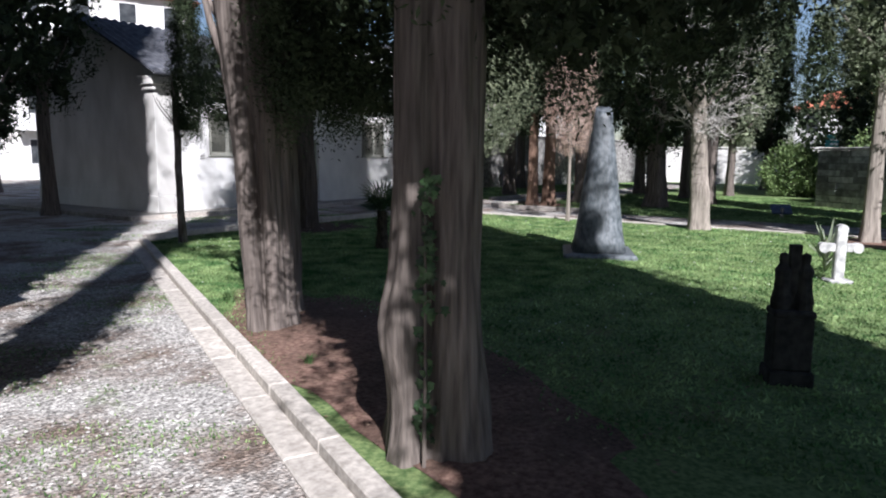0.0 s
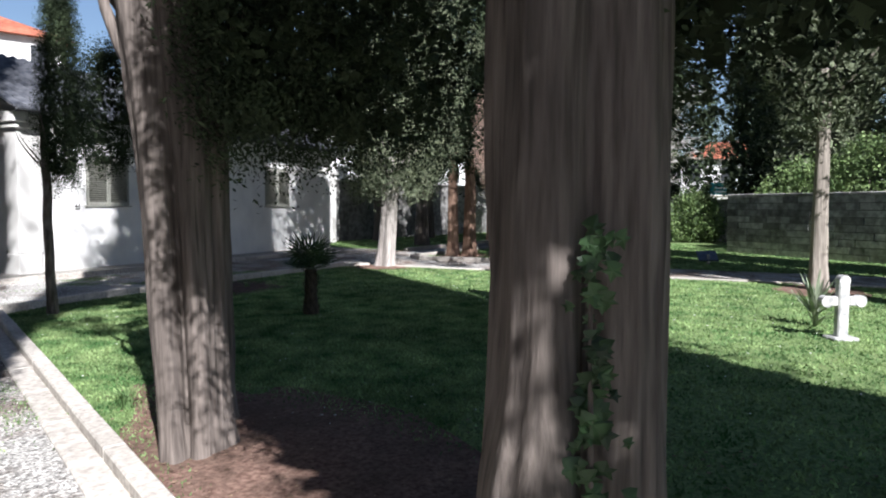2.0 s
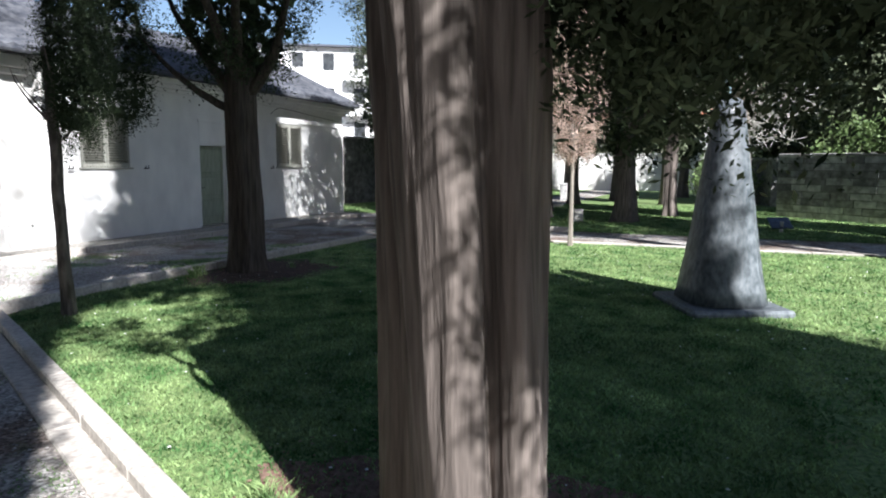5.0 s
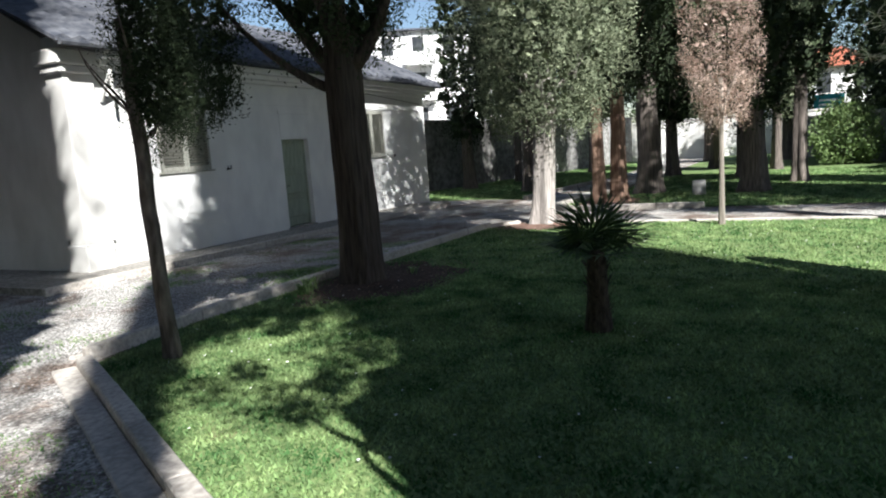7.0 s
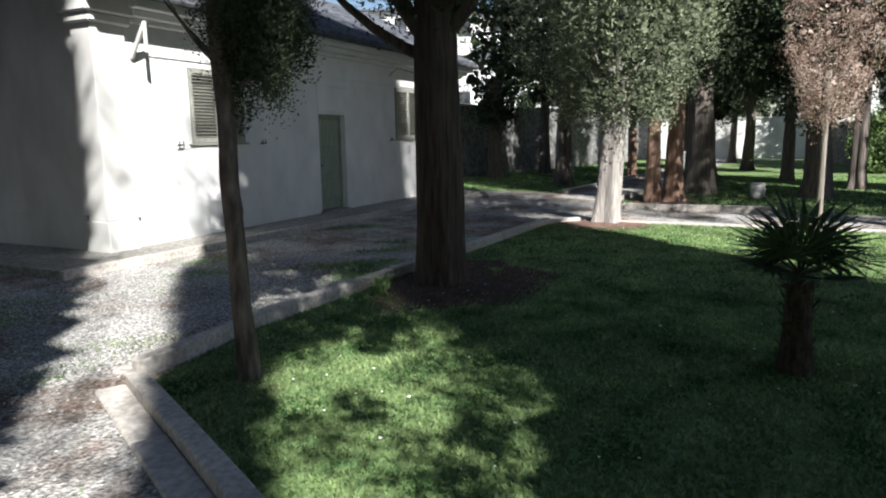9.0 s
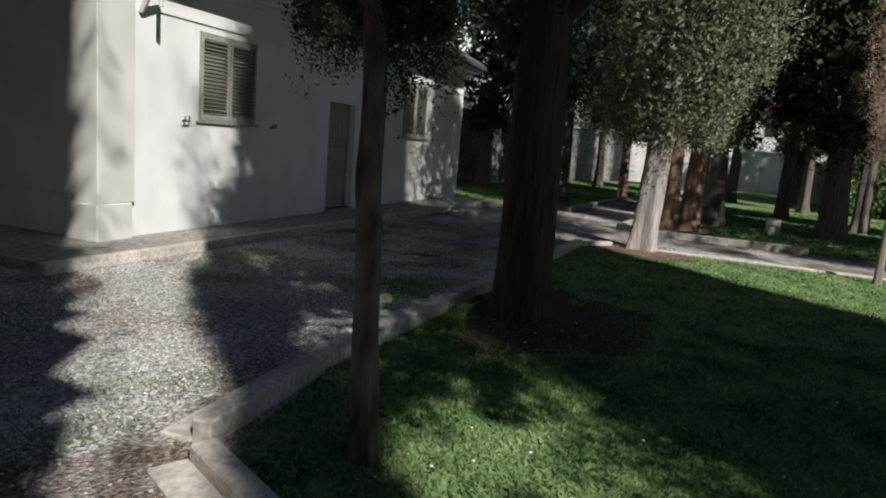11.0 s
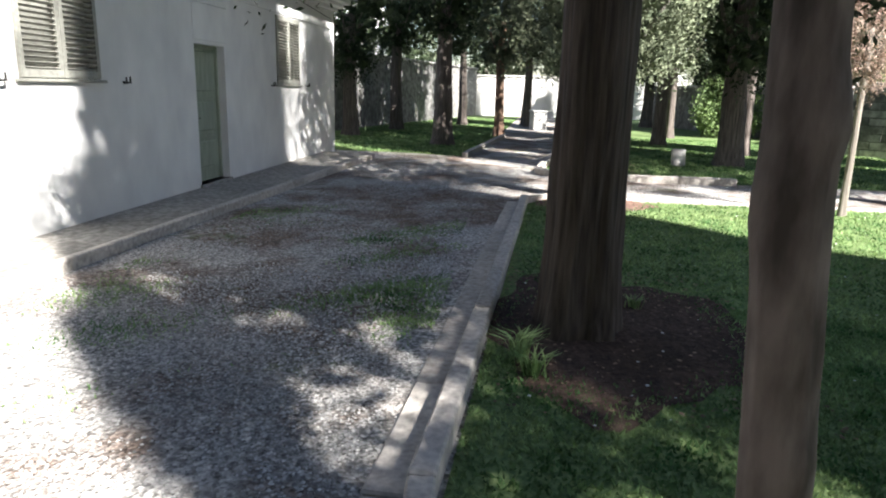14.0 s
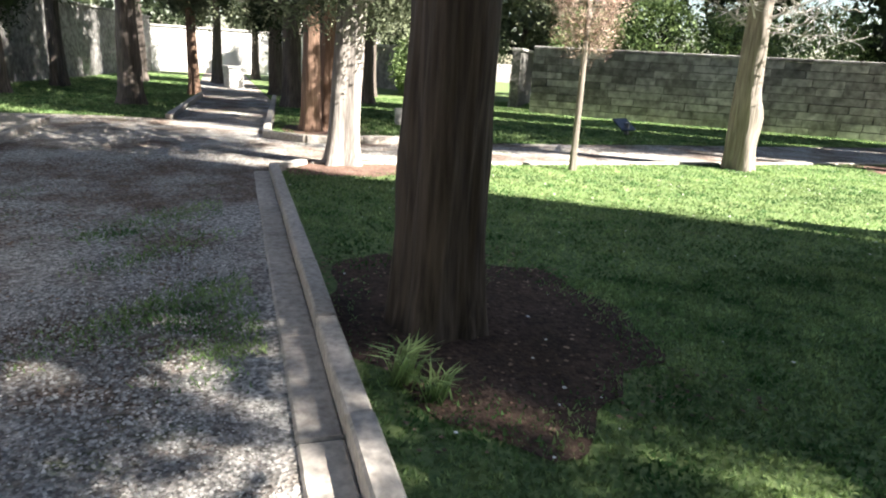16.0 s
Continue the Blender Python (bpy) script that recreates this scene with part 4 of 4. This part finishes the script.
# monument seen in shade, its blackness painted into the stone
statue = empty("grave_monument", pose(4.78, 0.0, 0, 0, 0, -68), "stone monument coloured black as in shade, with two small sculpted shapes", "monument")
statue.scale = (0.72, 0.8, 1.0)
part("pedestal", boxes((-0.22, -0.16, -0.03, 0.22, 0.16, 0.12), (-0.19, -0.14, 0.12, 0.19, 0.14, 0.52), (-0.2, -0.15, 0.52, 0.2, 0.15, 0.57), bevel=0.015), SHADED_STONE, statue)
bm = bmesh.new()
for sx in (-1, 1):
    lathe(bm, [(0.10, 0.57), (0.105, 0.64), (0.08, 0.72), (0.075, 0.8), (0.085, 0.86), (0.05, 0.9), (0.04, 0.915), (0.05, 0.94), (0.045, 0.975), (0.015, 0.99)], 12, (sx * 0.105, 0.0), 0.8)
box(bm, -0.055, -0.03, 0.57, 0.055, 0.05, 1.05, 0.006)
part("sculpture", bm, SHADED_STONE, statue)

pq = empty("grave_plaque", pose(20.97, 1.87, 0, 0, 0, -70), "tilted blue-grey plaque on a short stand", "plaque")
part("board", boxes((-0.28, -0.02, 0.0, 0.28, 0.02, 0.42), bevel=0.006), BLUE_SIGN, pq).matrix_basis = Matrix.Translation((0, 0, 0.12)) @ Matrix.Rotation(radians(-52), 4, "X")
part("stand", boxes((-0.03, 0.02, -0.05, 0.03, 0.12, 0.3)), MARBLE, pq)
fs = empty("stone_block_marker", pose(35.9, 10.5, 0, 0, 0, 12), "square white stone marker on grass", "grave marker")
part("block", boxes((-0.42, -0.3, -0.05, 0.42, 0.3, 0.75), bevel=0.03), MARBLE, fs)
part("cap", boxes((-0.46, -0.34, 0.75, 0.46, 0.34, 0.84), bevel=0.02), MARBLE, fs)

# ---- palm, yucca, bush, ivy ----
def fan_palm(x, y):
    ob = empty("fan_palm", pose(x, y, 0), "small fan palm with shaggy dark trunk on the lawn", "palm")
    bm = bmesh.new()
    lathe(bm, [(0.13, -0.05), (0.12, 0.1), (0.095, 0.3), (0.09, 0.5), (0.085, 0.66), (0.05, 0.74)], 16)
    rng = random.Random(2)
    for i in range(110):
        a, z = rng.uniform(0, 6.28), rng.uniform(0.02, 0.68)
        r = 0.1
        p = Vector((r * math.cos(a), r * math.sin(a), z))
        q = p + Vector((math.cos(a) * 0.06, math.sin(a) * 0.06, rng.uniform(0.03, 0.1)))
        s = Vector((-math.sin(a), math.cos(a), 0)) * 0.018
        bm.faces.new([bm.verts.new(v) for v in (p - s, p + s, q)])
    part("trunk", bm, FIBRE, ob)
    for i in range(13):
        a = i * 2.4
        rise = rng.uniform(0.05, 1.1)
        d = Vector((math.cos(a) * math.cos(rise), math.sin(a) * math.cos(rise), math.sin(rise)))
        base = Vector((0, 0, 0.7))
        hub = base + d * rng.uniform(0.16, 0.26)
        side = d.cross(Vector((0, 0, 1))).normalized()
        upv = side.cross(d).normalized()
        bm = bmesh.new()
        tube(bm, [base, hub], [0.012, 0.008], 5)
        for k in range(19):
            b = radians(-115 + 230 * k / 18)
            e = (d * math.cos(b) + side * math.sin(b) + upv * 0.10).normalized()
            ln = rng.uniform(0.42, 0.52) * (0.75 + 0.25 * math.cos(b))
            w = e.cross(upv).normalized() * 0.016
            mid, tip = hub + e * ln * 0.55, hub + e * ln + Vector((0, 0, -0.05))
            bm.faces.new([bm.verts.new(v) for v in (hub, mid + w, mid - Vector((0, 0, 0.006)))])
            bm.faces.new([bm.verts.new(v) for v in (hub, mid - Vector((0, 0, 0.006)), mid - w)])
            bm.faces.new([bm.verts.new(v) for v in (mid - w, mid + w, tip)])
        part("frond", bm, PALM, ob)
    return ob


fan_palm(8.68, 6.98)


def yucca(x, y, s, seed):
    ob = empty("yucca", pose(x, y, 0), "spiky grey-green yucca beside a grave", "plant")
    rng = random.Random(seed)
    for i in range(34):
        a, rise = i * 2.4, rng.uniform(0.35, 1.45)
        d = Vector((math.cos(a) * math.cos(rise), math.sin(a) * math.cos(rise), math.sin(rise)))
        w = d.cross(Vector((0, 0, 1))).normalized() * 0.022 * s
        p = Vector((0, 0, rng.uniform(0.0, 0.3) * s))
        m, t = p + d * 0.2 * s, p + d * 0.42 * s
        bm = bmesh.new()
        v = [bm.verts.new(c) for c in (p - w * .6, p + w * .6, m + w, t, m - w, p - Vector((0, 0, .01)), m - Vector((0, 0, .012)))]
        bm.faces.new((v[0], v[5], v[6], v[4])), bm.faces.new((v[5], v[1], v[2], v[6])), bm.faces.new((v[4], v[6], v[3])), bm.faces.new((v[6], v[2], v[3]))
        part("blade", bm, YUCCA, ob)
    return ob


yucca(10.75, 0.12, 1.25, 1)
yucca(9.0, -1.6, 1.0, 2)


def bush(x, y, z, r, h, seed, label):
    rng = np.random.default_rng(seed)
    n = 420
    a, t = rng.uniform(0, 6.283, n), rng.uniform(0, 1, n)
    rr = r * np.sin(np.pi * (0.12 + 0.8 * t)) ** 0.7 * (1 + 0.2 * np.sin(3 * a + seed) + 0.15 * np.sin(5 * a + 7 * t)) * (1 - 0.5 * rng.uniform(0, 1, n) ** 2)
    c = np.stack([rr * np.cos(a), rr * np.sin(a), h * t], 1)
    idx = np.repeat(np.arange(n), 26)
    pts = c[idx] + rng.normal(0, 0.16, (len(idx), 3))
    out = np.stack([np.cos(a), np.sin(a), 0.4 + 0 * a], 1)[idx]
    ob = empty("bush", pose(x, y, z), label, "bush")
    o = new("foliage", leaves_mesh("foliage", pts, out, 0.11, rng, LEAF_BUSH, 0.6, 0.2))
    o.parent = ob
    bm = bmesh.new()
    for k in range(5):
        tube(bm, [(0, 0, -0.1), (0.1 * math.cos(k * 1.3), 0.1 * math.sin(k * 1.3), h * .3), (r * .5 * math.cos(k * 1.3), r * .5 * math.sin(k * 1.3), h * .7)], [0.05, 0.04, 0.02], 6)
    part("stems", bm, BARK, ob)
    return ob


bush(34.5, 3.0, 0, 1.2, 2.3, 1, "glossy green evergreen bush on the grass")
for i, (x, y, h) in enumerate(((25.8, -2.0, 4.0), (24.4, -4.2, 3.6), (22.9, -6.4, 3.8), (27.0, -0.2, 3.4))):
    bush(x + 1.4, y - 1.2, 0, 1.7, h, 5 + i, "sunlit green hedge bush behind the stone wall")

ivy = empty("ivy", pose(2.35, 1.55, 0), "dark green ivy climbing a trunk groove", "ivy")
rng = random.Random(8)
away = math.atan2(0.35 - 1.55, -0.1 - 2.35) - 0.05
bm = bmesh.new()
tube(bm, [(0.31 * math.cos(away), 0.31 * math.sin(away), 0), (0.28 * math.cos(away), 0.28 * math.sin(away), 0.6), (0.265 * math.cos(away - .05), 0.265 * math.sin(away - .05), 1.5)], [0.012, 0.01, 0.006], 6)
part("stem", bm, BARK_THIN, ivy)
for i in range(110):
    z = 0.15 + 1.45 * rng.random() ** 0.9
    a = away + rng.gauss(0, 0.10 + (0.12 if 0.65 < z < 1.0 else 0))
    r = 0.25 + rng.uniform(0.0, 0.045)
    p = Vector((r * math.cos(a), r * math.sin(a), z))
    q = (Vector((math.cos(a), math.sin(a), rng.uniform(-.5, .5))) + Vector((rng.uniform(-.5, .5), rng.uniform(-.5, .5), 0))).to_track_quat("Z", "Y").to_matrix().to_4x4()
    s = rng.uniform(0.018, 0.04)
    bm = bmesh.new()
    star = [(0, -0.9), (0.75, -0.75), (0.5, -0.1), (1.0, 0.25), (0.35, 0.4), (0, 1.1), (-0.35, 0.4), (-1.0, 0.25), (-0.5, -0.1), (-0.75, -0.75)]
    m = Matrix.Translation(p) @ q @ Matrix.Rotation(rng.uniform(2.6, 3.7), 4, "Z")
    c = bm.verts.new(m @ Vector((0, 0, 0.006)))
    vs = [bm.verts.new(m @ Vector((px * s, py * s, 0))) for px, py in star]
    for k in range(10):
        bm.faces.new((c, vs[k], vs[(k + 1) % 10]))
    part("leaf", bm, IVY, ivy)


# ---- grass ----
def inside(poly, x, y):
    ok = np.zeros(len(x), bool)
    for (x1, y1), (x2, y2) in zip(poly, poly[1:] + poly[:1]):
        ok ^= ((y1 > y) != (y2 > y)) & (x < (x2 - x1) * (y - y1) / (y2 - y1 + 1e-12) + x1)
    return ok


def grass(name, poly, rect, n, h, label, seed, bare=(), width=0.010, mat=GRASS, clumpy=0.0):
    rng = np.random.default_rng(seed)
    x, y = rng.uniform(rect[0], rect[2], n), rng.uniform(rect[1], rect[3], n)
    if clumpy:
        wave = np.sin(1.9 * x + 1.3 * np.sin(1.1 * y)) + np.sin(2.3 * y + 1.7 * np.sin(0.9 * x)) + 0.8 * np.sin(5.1 * x + 4.3 * y)
        keep = wave + rng.normal(0, 0.6, n) > clumpy
        x, y = x[keep], y[keep]
    if poly:
        keep = inside(poly, x, y)
        x, y = x[keep], y[keep]
    for bx, by, rx, ry, turn in bare:
        c, s = math.cos(-turn), math.sin(-turn)
        dx, dy = (x - bx) * c - (y - by) * s, (x - bx) * s + (y - by) * c
        keep = (dx / rx) ** 2 + (dy / ry) ** 2 > rng.uniform(0.45, 1.1, len(x))
        x, y = x[keep], y[keep]
    n = len(x)
    a = rng.uniform(0, 6.283, n)
    hh = h * rng.uniform(0.5, 1.3, n)
    lean = rng.uniform(0.2, 0.9, n) * hh
    w = width * rng.uniform(0.7, 1.4, n)
    b = rng.uniform(0, 6.283, n)
    v = np.zeros((n, 3, 3))
    v[:, 0, 0], v[:, 0, 1], v[:, 0, 2] = x - np.sin(a) * w, y + np.cos(a) * w, 0.005
    v[:, 1, 0], v[:, 1, 1], v[:, 1, 2] = x + np.sin(a) * w, y - np.cos(a) * w, 0.005
    v[:, 2, 0], v[:, 2, 1], v[:, 2, 2] = x + np.cos(b) * lean, y + np.sin(b) * lean, hh
    ob = new(name, quads_mesh(name, v, mat))
    return tagged(ob, label, "grass", kind="stuff")


BARE = [(3.5, 2.95, 1.0, 3.1, -0.47), (10.45, 10.3, 1.35, 0.95, 0), (16.1, 9.95, 0.75, 0.85, 0), (15.3, -0.4, 1.1, 0.8, 0)]
grass("lawn_grass", LAWN, (2, 3, 11, 11.3), 170000, 0.035, "short green clover and grass of the lawn", 1, BARE)
grass("lawn_grass_far", LAWN, (3, -4, 16.4, 11), 150000, 0.04, "short green grass of the lawn", 2, BARE, 0.016)
grass("plot_grass", EAST, (19, -6, 32, 10.5), 60000, 0.05, "thin grass below the grove", 3, [(20.7, 9.5, 1.2, .8, 0)], 0.022)
grass("bed_grass", NORTH, (22.6, 11.2, 45, 18), 40000, 0.05, "thin grass along the far bed", 4, (), 0.028)
grass("path_grass", None, (5.0, 11.7, 15, 14.6), 40000, 0.03, "sparse grass tufts in the gravel", 5, (), 0.006, clumpy=1.5)
grass("walk_grass", None, (-1.5, 0.5, 5.5, 11.0), 90000, 0.022, "sparse dry grass on the gravel walk", 6, (), 0.006, clumpy=0.9)


grass("kerb_grass", None, (10.2, 11.58, 12.9, 12.85), 9000, 0.035, "green grass patch in the gravel beside the kerb", 7, (), 0.006, clumpy=0.9)


def tuft(x, y, s, seed, n=40):
    rng = random.Random(seed)
    bm = bmesh.new()
    for i in range(n):
        a = rng.uniform(0, 6.28)
        p = Vector((rng.gauss(0, .03), rng.gauss(0, .03), 0)) * s
        d = Vector((math.cos(a) * 0.5, math.sin(a) * 0.5, 1)).normalized()
        w = Vector((-math.sin(a), math.cos(a), 0)) * 0.006 * s
        m = p + d * 0.13 * s
        t = m + (d + Vector((math.cos(a), math.sin(a), -.4))).normalized() * 0.1 * s
        vs = [bm.verts.new(c) for c in (p - w, p + w, m + w, m - w, t)]
        bm.faces.new(vs[:4]), bm.faces.new((vs[3], vs[2], vs[4]))
    return tagged(part("grass_tuft", bm, GRASS, loc=(x, y, 0.015)), "tuft of long green grass", "grass tuft", "grass tufts")


hs = empty("gravestone", pose(22.1, 7.4, 0, -8, 0, -75), "small leaning grey gravestone by a trunk", "gravestone")
part("slab", boxes((-0.17, -0.04, -0.05, 0.17, 0.04, 0.42), bevel=0.02), STONE, hs)


def scatter(name, rect, n, size, mat, label, seed, flat=0.5, poly=None, z=0.0, clumpy=None):
    """Small four-sided stones or bits, lying loose."""
    rng = np.random.default_rng(seed)
    x, y = rng.uniform(rect[0], rect[2], n), rng.uniform(rect[1], rect[3], n)
    if poly:
        keep = inside(poly, x, y)
        x, y = x[keep], y[keep]
    if clumpy is not None:
        wave = np.sin(2.1 * x + 1.7 * np.sin(1.3 * y)) + np.sin(1.7 * y + 1.9 * np.sin(1.1 * x)) + 0.7 * np.sin(6.1 * x - 4.7 * y)
        keep = wave + rng.normal(0, 0.5, len(x)) > clumpy
        x, y = x[keep], y[keep]
    n = len(x)
    s = size * rng.uniform(0.5, 1.5, n)
    a = rng.uniform(0, 6.283, n)
    base = np.stack([np.stack([x + s * np.cos(a + k * 1.57) * rng.uniform(0.7, 1.2, n), y + s * np.sin(a + k * 1.57) * rng.uniform(0.6, 1.1, n), np.full(n, z)], 1) for k in range(4)], 1)
    top = np.stack([x + rng.normal(0, 0.2, n) * s, y + rng.normal(0, 0.2, n) * s, z + s * flat], 1)
    v = np.empty((n, 5, 3))
    v[:, :4], v[:, 4] = base, top
    me = bpy.data.meshes.new(name)
    me.vertices.add(5 * n)
    me.vertices.foreach_set("co", v.reshape(-1).astype(np.float32))
    tri = np.array([(0, 1, 4), (1, 2, 4), (2, 3, 4), (3, 0, 4)], dtype=np.int32)
    idx = (np.arange(n, dtype=np.int32) * 5)[:, None, None] + tri[None]
    me.loops.add(12 * n)
    me.loops.foreach_set("vertex_index", idx.reshape(-1))
    me.polygons.add(4 * n)
    me.polygons.foreach_set("loop_start", np.arange(0, 12 * n, 3, dtype=np.int32))
    me.materials.append(mat)
    me.update(calc_edges=True)
    return tagged(new(name, me), label, name.replace("_", " "), kind="stuff")


scatter("path_gravel", (6.2, 11.65, 12.4, 14.9), 46000, 0.0105, PEBBLE, "loose pale gravel on the path", 1, 0.6, clumpy=-0.9)
scatter("walk_gravel", (-0.5, 0.5, 6.5, 11.8), 22000, 0.012, PEBBLE, "loose pale gravel on the walk", 2, 0.6, [(-1.5, -0.5), (1.2, 1.0), (6.4, 11.2), (6.4, 13), (-1.5, 9)], clumpy=-0.3)
scatter("leaf_litter", (2.2, 0.2, 5.2, 6.2), 900, 0.014, LITTER, "brown needle litter on bare earth", 3, 0.3, LAWN, 0.03)
scatter("leaf_litter", (9.0, 9.3, 12.0, 11.1), 700, 0.014, LITTER, "brown needle litter on bare earth", 4, 0.3, LAWN, 0.03)
scatter("leaf_litter", (19.2, 8.4, 22.2, 10.3), 900, 0.02, LITTER, "brown needle litter under twin trunks", 5, 0.3, None, 0.03)
scatter("leaf_litter", (11.2, 11.8, 17.0, 14.6), 5200, 0.016, LITTER, "brown leaf litter on the gravel path", 7, 0.25, None, 0.0, clumpy=-0.2)
scatter("daisies", (4, 0, 16, 11), 420, 0.012, DAISY, "tiny white daisies in the lawn", 6, 0.4, LAWN, 0.045)
for i, (x, y, s) in enumerate(((9.72, 11.0, 1.3), (9.5, 10.9, 1.0), (4.14, 5.56, 0.9), (4.3, 5.75, 0.7), (10.9, 10.1, .7), (3.0, 3.2, .5))):
    tuft(x, y, s, i)
